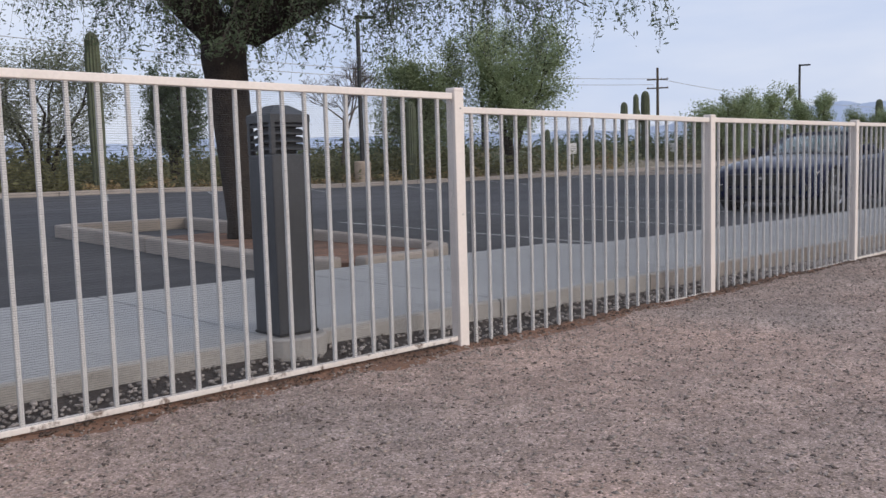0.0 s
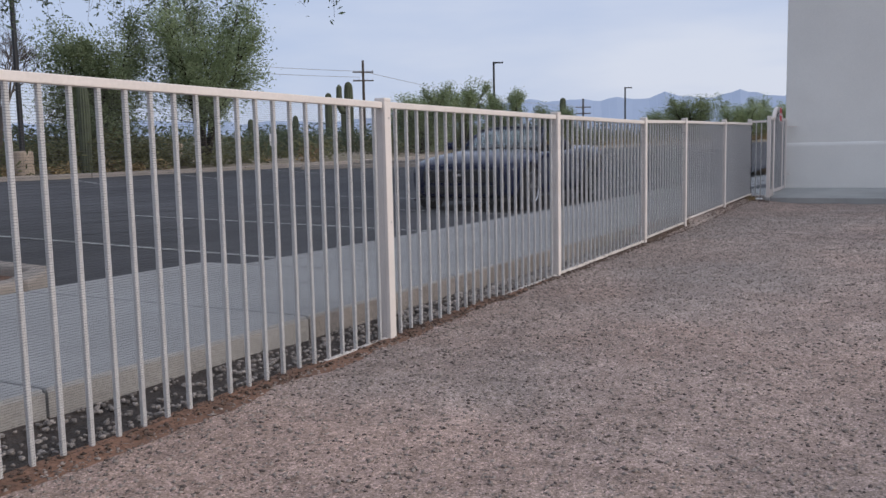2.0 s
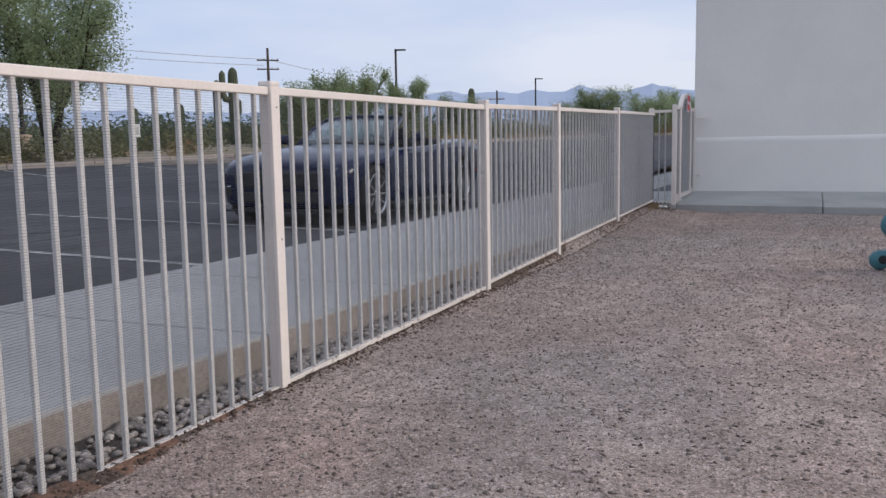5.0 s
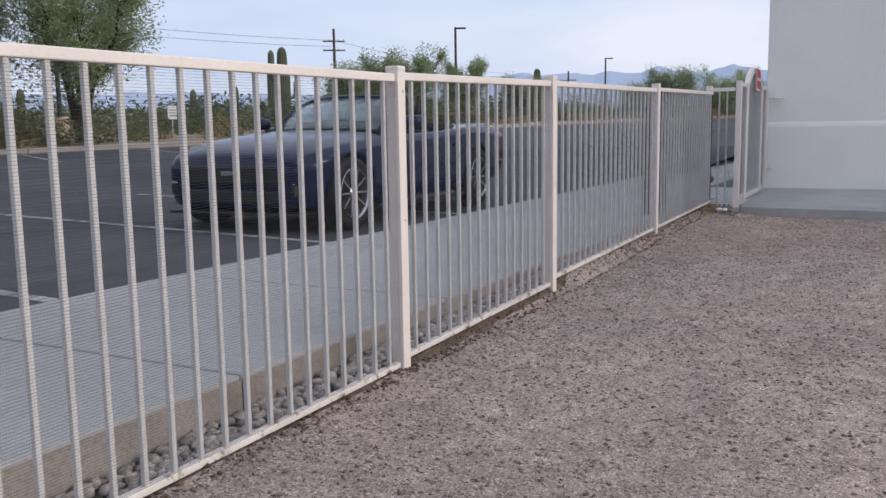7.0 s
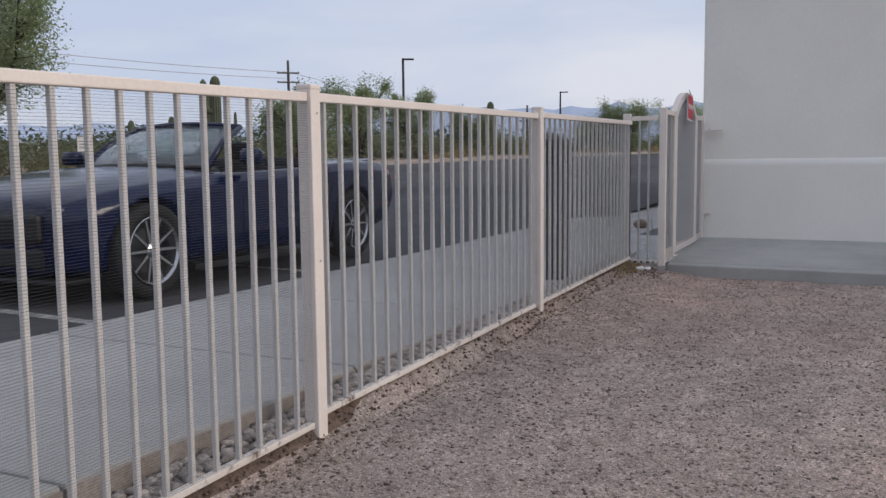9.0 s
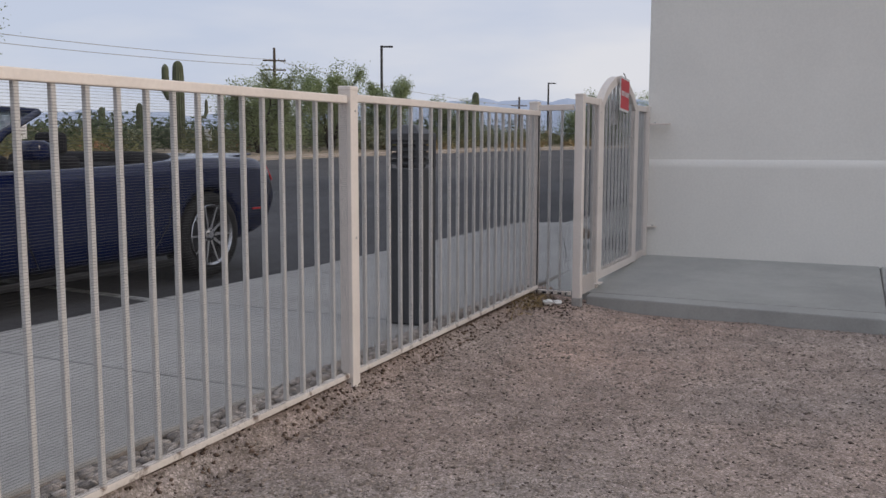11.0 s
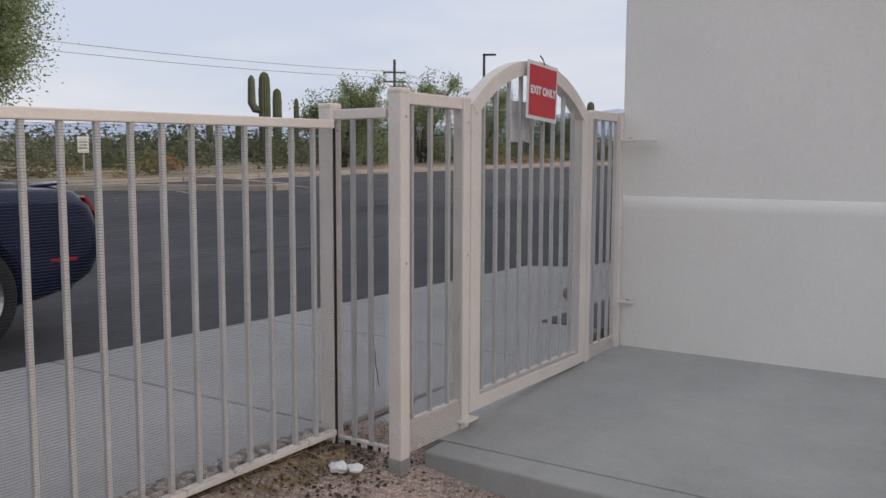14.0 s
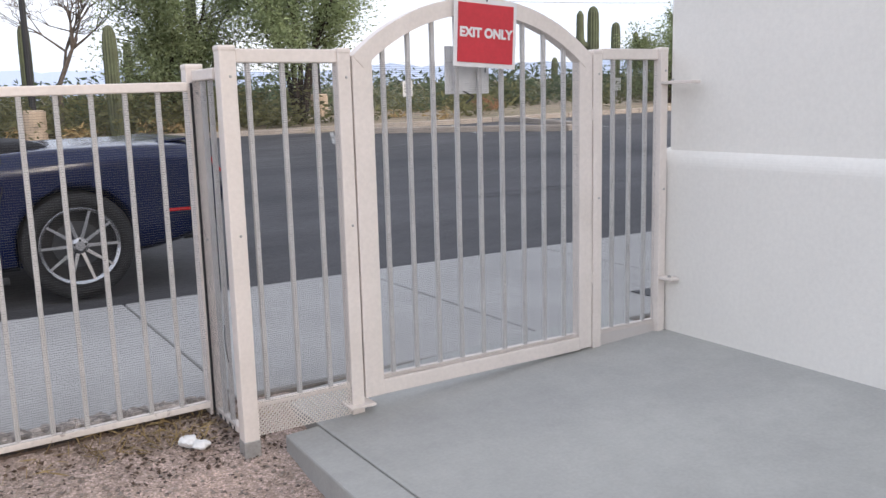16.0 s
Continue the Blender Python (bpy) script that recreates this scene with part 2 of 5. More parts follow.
def mottle(key, scale, dark, light, low=0.35, high=0.65, stretch=(1, 1, 1)):
    """Cloudy stains of a second size over a surface."""
    nt = M[key].node_tree
    n, l = nt.nodes, nt.links
    to = n["Principled BSDF"].inputs["Base Color"]
    noise_map, tex = n.new("ShaderNodeMapping"), n.new("ShaderNodeTexNoise")
    noise_map.inputs["Scale"].default_value = stretch
    tex.inputs["Scale"].default_value, tex.inputs["Detail"].default_value, tex.inputs["Roughness"].default_value = scale, 9, 0.66
    span, mix = n.new("ShaderNodeMapRange"), n.new("ShaderNodeMix")
    span.inputs[1].default_value, span.inputs[2].default_value = low, high
    span.inputs[3].default_value, span.inputs[4].default_value = dark, light
    mix.data_type, mix.blend_type = "RGBA", "MULTIPLY"
    mix.inputs[0].default_value = 1
    l.new(n.new("ShaderNodeTexCoord").outputs["Object"], noise_map.inputs[0])
    l.new(noise_map.outputs[0], tex.inputs["Vector"])
    l.new(tex.outputs[0], span.inputs[0])
    l.new(to.links[0].from_socket, mix.inputs[6])
    l.new(span.outputs[0], mix.inputs[7])
    l.new(mix.outputs[2], to)


mottle("asphalt", 0.9, 0.72, 1.2, stretch=(0.5, 1.6, 1))
mottle("asphalt", 14, 0.86, 1.12)
mottle("concrete", 1.3, 0.9, 1.05)
mottle("concrete", 16, 0.95, 1.03)
mottle("slab", 1.5, 0.88, 1.06)
mottle("slab", 11, 0.96, 1.03)
mottle("stucco", 1.1, 0.97, 1.02)
mottle("bollard", 2.5, 0.85, 1.1)

# soil splashes with ragged outlines on the bottom rails
nt = M["rail"].node_tree
splash, edge = nt.nodes.new("ShaderNodeTexNoise"), nt.nodes.new("ShaderNodeValToRGB")
splash.inputs["Scale"].default_value, splash.inputs["Detail"].default_value = 13, 8
splash.inputs["Roughness"].default_value = 0.7
edge.color_ramp.elements[0].position, edge.color_ramp.elements[0].color = 0.36, (0.22, 0.16, 0.13, 1)
edge.color_ramp.elements[1].position, edge.color_ramp.elements[1].color = 0.45, (1, 1, 1, 1)
soil = nt.nodes.new("ShaderNodeMix")
soil.data_type, soil.blend_type = "RGBA", "MULTIPLY"
soil.inputs[0].default_value = 1
nt.links.new(nt.nodes.new("ShaderNodeTexCoord").outputs["Object"], splash.inputs["Vector"])
nt.links.new(splash.outputs[0], edge.inputs[0])
nt.links.new(nt.nodes["Principled BSDF"].inputs["Base Color"].links[0].from_socket, soil.inputs[6])
nt.links.new(edge.outputs[0], soil.inputs[7])
nt.links.new(soil.outputs[2], nt.nodes["Principled BSDF"].inputs["Base Color"])

for key in ("leaf", "leaf_dry", "leaf_dark", "scrub"):
    # thin leaves let some light through
    nt = M[key].node_tree
    pb, out = nt.nodes["Principled BSDF"], nt.nodes["Material Output"]
    thin, both = nt.nodes.new("ShaderNodeBsdfTranslucent"), nt.nodes.new("ShaderNodeMixShader")
    nt.links.new(pb.inputs["Base Color"].links[0].from_socket, thin.inputs[0])
    both.inputs[0].default_value = 0.5
    nt.links.new(pb.outputs[0], both.inputs[1])
    nt.links.new(thin.outputs[0], both.inputs[2])
    nt.links.new(both.outputs[0], out.inputs[0])

glass = bpy.data.materials.new("windscreen_glass")
glass.use_nodes = True
gb = glass.node_tree.nodes["Principled BSDF"]
gb.inputs["Base Color"].default_value = (0.82, 0.92, 0.92, 1)
gb.inputs["Roughness"].default_value = 0.02
gb.inputs["Transmission Weight"].default_value = 1.0
gb.inputs["IOR"].default_value = 1.45
M["glass"] = glass


# ---- mesh helpers ----
def data_of(bm, material, name, smooth=False):
    me = bpy.data.meshes.new(name)
    bm.to_mesh(me)
    bm.free()
    if smooth:
        for p in me.polygons:
            p.use_smooth = True
    me.materials.append(material)
    return me


def part(name, bm, material, parent=None, label="", smooth=False, m=None):
    ob = new(name, data_of(bm, material, name, smooth))
    if parent:
        ob.parent = parent
    if m:
        ob.matrix_basis = m
    if label:
        ob["label"] = label
    return ob


def shared(name, me, parent, m):
    ob = new(name, me)
    ob.parent = parent
    ob.matrix_basis = m
    return ob


def base(name, m=None):
    ob = new(name)
    ob.empty_display_size = 0.1
    if m:
        ob.matrix_basis = m
    return ob


def box(bm, x0, x1, y0, y1, z0, z1, bevel=0.0):
    geo = bmesh.ops.create_cube(bm, size=1, matrix=Matrix.LocRotScale(
        ((x0 + x1) / 2, (y0 + y1) / 2, (z0 + z1) / 2), None, (x1 - x0, y1 - y0, z1 - z0)))
    if bevel:
        edges = list({e for v in geo["verts"] for e in v.link_edges})
        bmesh.ops.bevel(bm, geom=edges, offset=bevel, segments=2, affect="EDGES", profile=0.5)
    return bm


def boxed(x0, x1, y0, y1, z0, z1, bevel=0.0):
    return box(bmesh.new(), x0, x1, y0, y1, z0, z1, bevel)


def tube(bm, pts, radii, sides=8, cap=True):
    """A tapered tube along a line of points."""
    rings, pts = [], [Vector(p) for p in pts]
    ref = Vector((0, 0, 1)) if abs((pts[-1] - pts[0]).normalized().z) < 0.9 else Vector((1, 0, 0))
    for i, p in enumerate(pts):
        d = (pts[min(i + 1, len(pts) - 1)] - pts[max(i - 1, 0)]).normalized()
        a = d.cross(ref).normalized()
        b = d.cross(a)
        rings.append([bm.verts.new(p + radii[i] * (math.cos(k * math.tau / sides) * a + math.sin(k * math.tau / sides) * b)) for k in range(sides)])
    for r0, r1 in zip(rings, rings[1:]):
        for k in range(sides):
            bm.faces.new((r0[k], r0[(k + 1) % sides], r1[(k + 1) % sides], r1[k]))
    if cap:
        bm.faces.new(rings[0][::-1])
        bm.faces.new(rings[-1])
    return bm


def lathe(bm, profile, sides=16, m=None, closed=False):
    """Turns a line of (radius, height) round the z axis."""
    rings = []
    for r, z in profile:
        rings.append([bm.verts.new((m or Matrix()) @ Vector((r * math.cos(k * math.tau / sides), r * math.sin(k * math.tau / sides), z))) for k in range(sides)])
    for r0, r1 in zip(rings, rings[1:]):
        for k in range(sides):
            bm.faces.new((r0[k], r0[(k + 1) % sides], r1[(k + 1) % sides], r1[k]))
    if closed:
        for k in range(sides):
            bm.faces.new((rings[-1][k], rings[-1][(k + 1) % sides], rings[0][(k + 1) % sides], rings[0][k]))
    else:
        bm.faces.new(rings[0][::-1])
        bm.faces.new(rings[-1])
    return bm


def prism(bm, outline, z0, z1):
    """A flat outline in plan raised from z0 to z1."""
    lo = [bm.verts.new((x, y, z0)) for x, y in outline]
    hi = [bm.verts.new((x, y, z1)) for x, y in outline]
    bm.faces.new(lo[::-1])
    bm.faces.new(hi)
    for i in range(len(outline)):
        j = (i + 1) % len(outline)
        bm.faces.new((lo[i], lo[j], hi[j], hi[i]))
    return bm


def cloud(name, verts, faces, material, parent=None, smooth=False):
    """One mesh from arrays that were worked out in code."""
    me = bpy.data.meshes.new(name)
    verts, faces = np.asarray(verts, np.float32), np.asarray(faces, np.int32)
    n = faces.shape[1]
    me.vertices.add(len(verts))
    me.vertices.foreach_set("co", verts.ravel())
    me.loops.add(faces.size)
    me.loops.foreach_set("vertex_index", faces.ravel())
    me.polygons.add(len(faces))
    me.polygons.foreach_set("loop_start", np.arange(0, faces.size, n, dtype=np.int32))
    me.polygons.foreach_set("loop_total", np.full(len(faces), n, np.int32))
    me.update(calc_edges=True)
    me.materials.append(material)
    ob = new(name, me)
    if parent:
        ob.parent = parent
    return ob


def lot_z(x, y):
    """The car park's surface: it climbs gently away from the walk."""
    return 0.02 + 0.0255 * max(0.0, x - 18) + 0.02 * max(0.0, y - 5.6)


# ---- ground, yard, car park ----
KERB = [(-45, 27.2), (12, 26.6), (18, 24.4), (23, 22.4), (28, 20.9), (38, 19.6), (50, 17.2), (62, 13), (78, 3), (86, -25)]


def kerb_y(x):
    for (xa, ya), (xb, yb) in zip(KERB, KERB[1:]):
        if x <= xb:
            return ya + (yb - ya) * max(0.0, (x - xa)) / (xb - xa)
    return -30.0


def ground_z(x, y):
    """Desert beyond the car park, level with its kerb, and a sunk bed under the paved part."""
    xx, yy = min(x, 110), min(max(y, -40), 110)
    z = lot_z(xx, yy)
    inside = y < kerb_y(x) + 0.3 and -50 < x < 84
    return z - 0.25 if inside else z + 0.1 + 0.12 * noise.noise((x * 0.13, y * 0.13, 0))


def build_ground():
    near = np.concatenate([np.arange(-60, 120, 2.0)])
    far = np.array([140, 180, 250, 400, 700, 1200, 2000, 3500])
    xs = np.concatenate([-far[::-1] + 60.0, near, far])
    bm = bmesh.new()
    grid = [[bm.verts.new((x, y, ground_z(x, y))) for x in xs] for y in xs]
    for r0, r1 in zip(grid, grid[1:]):
        for i in range(len(xs) - 1):
            bm.faces.new((r0[i], r0[i + 1], r1[i + 1], r1[i]))
    return tagged(part("ground", bm, M["desert"], smooth=True), "sandy desert soil with sparse dry cover", "ground", kind="structure")


build_ground()


def sheet(name, outline_fn, xs, material, label, category):
    """A strip of ground between two lines in plan, sampled along x."""
    bm = bmesh.new()
    rows = []
    for x in xs:
        ya, yb, n = outline_fn(x)
        rows.append([bm.verts.new((x, ya + (yb - ya) * i / n, lot_z(x, ya + (yb - ya) * i / n))) for i in range(n + 1)])
    for r0, r1 in zip(rows, rows[1:]):
        for i in range(len(r0) - 1):
            bm.faces.new((r0[i], r1[i], r1[i + 1], r0[i + 1]))
    return tagged(part(name, bm, material, smooth=True), label, category, kind="structure")


sheet("road", lambda x: (5.0, kerb_y(x) + 0.05, 12), [-45 + 1.5 * i for i in range(82)] + [78, 80, 82, 84], M["asphalt"],
      "dark grey worn asphalt of a car park", "car park")


def near_edge(x):
    """The pavement's edge on the fence side; it closes in on the fence."""
    return 3.87 - 0.0155 * x


def yard_z(x, y):
    z = 0.012 * noise.noise((x * 0.8, y * 0.8, 1)) + 0.010 * noise.noise((x * 3.1, y * 3.1, 4))
    q = max(0.0, min(1.0, (x - 9.0) / 4.0))
    start = 3.515 - 0.085 * q
    step = max(0.0, min(1.0, (y - start) / 0.07))
    z += step * (-0.02 * (1 - q) + 0.085 * q)
    ramp = max(0.0, min(1.0, (y - 2.85) / 0.6)) * max(0.0, min(1.0, (x - 13.2) / 2.6))
    z += 0.022 * max(0.0, min(1.0, (3.5 - x) / 0.6)) * max(0.0, min(1.0, (y - 3.1) / 0.35))
    return z + 0.075 * ramp * (1 - 0.55 * step)


def yard():
    bm = bmesh.new()
    xs = np.concatenate([np.arange(-16, 0, 1.0), np.arange(0, 17.6, 0.1)])
    ys = np.concatenate([np.arange(-16, -2, 1.0), np.arange(-2, 3.4, 0.1), [3.42, 3.46, 3.5, 3.53, 3.59, 3.7, 3.9]])
    grid = []
    for y in ys:
        row = []
        for x in xs:
            z = yard_z(x, y)
            row.append(bm.verts.new((x, y, z)))
        grid.append(row)
    for r0, r1 in zip(grid, grid[1:]):
        for i in range(len(r0) - 1):
            bm.faces.new((r0[i], r0[i + 1], r1[i + 1], r1[i]))
    return tagged(part("ground", bm, M["gravel"], smooth=True), "tan and grey fine gravel of a fenced play yard", "gravel yard", kind="structure")


yard()


def stones(name, count, spots, size, material, label, seed, flat=0.6):
    """Loose stones, each a small uneven eight-sided lump."""
    rng = np.random.default_rng(seed)
    octa = np.array([(1, 0, 0), (0, 1, 0), (-1, 0, 0), (0, -1, 0), (0, 0, 1), (0, 0, -1)], float)
    tri = np.array([(0, 1, 4), (1, 2, 4), (2, 3, 4), (3, 0, 4), (1, 0, 5), (2, 1, 5), (3, 2, 5), (0, 3, 5)])
    p = spots(rng, count)
    s = size[0] + (size[1] - size[0]) * rng.random(len(p)) ** 2.2
    v = octa[None] * (0.65 + 0.5 * rng.random((len(p), 6, 1))) + 0.22 * rng.standard_normal((len(p), 6, 3))
    a = rng.random(len(p)) * math.tau
    ca, sa = np.cos(a)[:, None], np.sin(a)[:, None]
    v = np.stack([v[..., 0] * ca - v[..., 1] * sa, v[..., 0] * sa + v[..., 1] * ca, v[..., 2] * flat], -1)
    v = v * s[:, None, None] + p[:, None, :]
    f = tri[None] + 6 * np.arange(len(p))[:, None, None]
    return tagged(cloud(name, v.reshape(-1, 3), f.reshape(-1, 3), material), label, "gravel", kind="stuff")


def yard_spots(rng, count):
    x = rng.uniform(0.3, 17.3, count)
    y = 3.45 - 5.5 * rng.random(count) ** 1.25
    return np.array([(a, b, yard_z(a, b) + 0.001) for a, b in zip(x, y)])


stones("gravel", 95000, yard_spots, (0.0035, 0.0125), M["stone"], "loose pale tan gravel grains on the yard", 3)
stones("gravel", 26000, yard_spots, (0.003, 0.0115), M["dark_stone"], "loose dark gravel grains on the yard", 4)


def strip_spots(rng, count):
    x = rng.uniform(0.0, 17.2, count)
    y = 3.40 + 0.12 * rng.random(count)
    return np.array([(a, b, yard_z(a, b) + 0.006) for a, b in zip(x, y)])


stones("gravel", 3600, strip_spots, (0.004, 0.014), M["rubble"], "brown rubble and leaf bits under the fence", 6)
stones("gravel", 420, lambda r, n: np.array([(a, b, yard_z(a, b) + 0.008) for a, b in zip(r.uniform(16.8, 17.35, n), r.uniform(3.18, 3.62, n))]), (0.004, 0.011), M["rubble"], "dark leaf litter in the fence corner", 7)


def bank(x):
    """How much the rock bed rises towards the pavement."""
    return 0.055 * (1 - max(0.0, min(1.0, (x - 5) / 4)))


dirt = bmesh.new()
d_lo, d_hi = [], []
for i in range(173):
    x = 0.1 * i
    far = max(0.0, min(1.0, (x - 5) / 4))
    y = 3.31 + 0.15 * far - (0.07 - 0.045 * far) * noise.noise((x * 1.9, 7, 1)) - 0.03 * noise.noise((x * 6.3, 2, 1))
    d_lo.append(dirt.verts.new((x, y, yard_z(x, y) - 0.002)))
    d_hi.append((dirt.verts.new((x, 3.512, yard_z(x, 3.512) + 0.006)), yard_z(x, 3.59) + 0.005, yard_z(x, 3.7) + 0.006 + bank(x)))
for i in range(172):
    dirt.faces.new((d_lo[i], d_lo[i + 1], d_hi[i + 1][0], d_hi[i][0]))
bed_mesh = bmesh.new()
rows = [[bed_mesh.verts.new((0.1 * i, 3.512, d[0].co.z - 0.002)), bed_mesh.verts.new((0.1 * i, 3.59, d[1])), bed_mesh.verts.new((0.1 * i, near_edge(0.1 * i) + 0.03, d[2]))] for i, d in enumerate(d_hi)]
for r0, r1 in zip(rows, rows[1:]):
    for k in (0, 1):
        bed_mesh.faces.new((r0[k], r1[k], r1[k + 1], r0[k + 1]))
tagged(part("ground", bed_mesh, M["bed"], smooth=True), "dark soil bed between fence and pavement", "soil bed", kind="structure")
dirt_ob = part("ground", dirt, M["dirt"], smooth=True)
dirt_ob.data.materials.append(M["dark_dirt"])
for p in dirt_ob.data.polygons:
    p.material_index = 1 if p.center.x + 0.8 * noise.noise((p.center.x * 3, 0, 0)) > 7.6 else 0
tagged(dirt_ob, "reddish brown dirt strip under the fence", "dirt strip", kind="structure")


# ---- pavement: slabs with open joints ----
WALK_Z, WALK_FAR = 0.14, 5.55
JOINTS = [-8.0, -6.5, -5.0, -3.5, -2.0, -0.5, 1.0, 2.5, 4.0, 5.48, 7.02, 8.45, 9.85, 11.39, 12.9, 14.4, 15.85, 17.29, 18.8, 20.3, 21.9, 24.2, 26.5, 29.0]
pavement = tagged(base("pavement"), "pale grey concrete pavement slabs with open joints", "pavement", kind="structure")
for a, b in zip(JOINTS, JOINTS[1:]):
    far = 5.95 if b < 7.5 else WALK_FAR
    bm = boxed(a + 0.005, b - 0.005, 0.0, far, -0.12, WALK_Z, 0.012)
    for v in bm.verts:
        if v.co.y < 0.1:
            v.co.y += near_edge(v.co.x)
    part("slab", bm, M["concrete"], pavement)
for a, b in zip(JOINTS, JOINTS[1:]):
    bm = boxed(a + 0.006, b - 0.006, -0.006, 0.004, -0.12, WALK_Z - 0.016, 0.002)
    for v in bm.verts:
        v.co.y += near_edge(v.co.x)
    part("edge_face", bm, M["edge"] if b < 7 else M["soiled"], pavement, "soil-stained slab edge")
bm = boxed(JOINTS[0], JOINTS[-1], 3.92, WALK_FAR - 0.02, -0.15, WALK_Z - 0.018)
part("joint_bed", bm, M["joint"], pavement)

# kerb round the car park, laid stone by stone
kerb = tagged(base("kerb"), "low tan concrete kerb round the car park", "kerb", kind="structure")


def kerb_run(parent, pts, width=0.16, up=0.14, step=2.6, zf=lot_z):
    for (xa, ya), (xb, yb) in zip(pts, pts[1:]):
        length = math.hypot(xb - xa, yb - ya)
        n = max(1, round(length / step))
        for i in range(n):
            p, q = i / n, (i + 1) / n
            ax, ay, bx, by = xa + (xb - xa) * p, ya + (yb - ya) * p, xa + (xb - xa) * q, ya + (yb - ya) * q
            za, zb = zf(ax, ay), zf(bx, by)
            piece = math.hypot(bx - ax, by - ay)
            bm = boxed(0.006, piece - 0.006, -width / 2, width / 2, -0.15, up, 0.025)
            m = Matrix.Translation((ax, ay, za)) @ Matrix.Rotation(math.atan2(by - ay, bx - ax), 4, "Z") @ Matrix.Rotation(-math.atan2(zb - za, piece), 4, "Y")
            part("kerb_stone", bm, M["kerb"], parent, m=m)


kerb_run(kerb, KERB[:8])
kerb_run(kerb, [(26.2, 19.7), (28.4, 17.1), (29.2, 15.8), (29.9, 16.0), (30.9, 19.7), (30.7, 20.3)])
bm = prism(bmesh.new(), [(26.3, 19.8), (28.5, 17.15), (29.25, 15.95), (29.8, 16.1), (30.8, 19.7), (30.6, 20.3)], 0.2, 0.56)
tagged(part("ground", bm, M["desert"]), "tan gravel bed inside a pointed parking island", "planting bed", kind="structure")

island = tagged(base("kerb"), "tan concrete kerb of a planted parking island", "kerb", kind="structure")
kerb_run(island, [(4.45, 12.2), (4.4, 6.55), (4.6, 6.2)], up=0.16)
kerb_run(island, [(4.75, 6.12), (5.55, 6.14), (6.02, 6.5), (6.25, 12.2), (4.45, 12.2)], up=0.16)
bm = prism(bmesh.new(), [(4.48, 12.1), (4.48, 6.5), (4.8, 6.22), (5.55, 6.22), (5.97, 6.55), (6.17, 12.1)], 0.0, 0.13)
tagged(part("ground", bm, M["dirt"]), "reddish gravel bed inside the parking island", "planting bed", kind="structure")

# painted bays and tar cracks on the asphalt
markings = tagged(base("road_marking"), "worn white parking bay lines on asphalt", "road marking", kind="structure")


def strip(parent, name, material, x0, y0, x1, y1, width, lift=0.006, n=6):
    bm = bmesh.new()
    d = Vector((x1 - x0, y1 - y0)).normalized() * width / 2
    rows = []
    for i in range(n + 1):
        x, y = x0 + (x1 - x0) * i / n, y0 + (y1 - y0) * i / n
        rows.append([bm.verts.new((x - d.y, y + d.x, lot_z(x - d.y, y + d.x) + lift)), bm.verts.new((x + d.y, y - d.x, lot_z(x + d.y, y - d.x) + lift))])
    for r0, r1 in zip(rows, rows[1:]):
        bm.faces.new((r0[0], r0[1], r1[1], r1[0]))
    bmesh.ops.recalc_face_normals(bm, faces=bm.faces)
    return part(name, bm, material, parent)


for x in (8.0, 10.75, 13.5, 16.1):
    strip(markings, "line", M["paint_line"], x + 0.12, 5.75, x + 0.25, 11.2, 0.1)
for x in (9, 12, 15, 18, 21, 24.2, 27.4, 30.6):
    strip(markings, "line", M["paint_line"], x, kerb_y(x) - 4.6, x + 1.6, kerb_y(x + 1.6) - 0.5, 0.1)
cracks = tagged(base("road_crack"), "dark tar-filled cracks in asphalt", "crack", kind="structure")
rng = random.Random(5)
for i in range(22):
    x, y = rng.uniform(4, 34), rng.uniform(8.5, 17)
    a = rng.uniform(-0.35, 0.35)
    for k in range(rng.randint(4, 8)):
        x1, y1 = x + 0.9 * math.cos(a), y + 0.9 * math.sin(a)
        if not (3.8 < x1 < 7 and y1 < 13):
            strip(cracks, "crack", M["crack"], x, y, x1, y1, 0.03 + 0.02 * rng.random(), 0.004, 1)
        x, y, a = x1, y1, a + rng.uniform(-0.45, 0.45)


# ---- building ----
wall = tagged(base("wall_east"), "off-white stucco building wall with a proud lower band", "wall", kind="structure")
WX, WY = 19.2, 3.22
part("upper_wall", boxed(WX + 0.03, WX + 0.3, -16, WY, 0.9, 6.2, 0.02), M["stucco"], wall)
bm = bmesh.new()
prof = [(WX + 0.29, 0.0), (WX, 0.0)] + [(WX - 0.004 + 0.07 * (1 - math.cos(radians(8 * i))), 0.93 + 0.085 * math.sin(radians(8 * i))) for i in range(11)] + [(WX + 0.29, 1.02)]
lo = [bm.verts.new((x, -16, z)) for x, z in prof]
hi = [bm.verts.new((x, WY + 0.02, z)) for x, z in prof]
bm.faces.new(lo)
bm.faces.new(hi[::-1])
for i in range(len(prof)):
    j = (i + 1) % len(prof)
    bm.faces.new((lo[i], hi[i], hi[j], lo[j]))
bmesh.ops.recalc_face_normals(bm, faces=bm.faces)
part("lower_wall", bm, M["stucco"], wall, "proud lower band with a rounded ledge")
north = tagged(base("wall_north"), "off-white stucco building wall facing the car park", "wall", kind="structure")
part("upper_wall", boxed(WX + 0.31, WX + 14, WY - 0.3, WY - 0.002, 0.0, 6.2, 0.02), M["stucco"], north)
tagged(part("roof", boxed(WX + 0.31, WX + 14, -16, WY - 0.31, 5.6, 5.8), M["stucco"]), "flat pale roof behind a parapet", "roof", kind="structure")

slab = tagged(base("floor"), "smooth grey concrete landing beside the building", "concrete landing", kind="structure")
SX = 17.28
SLAB_Y = 3.2


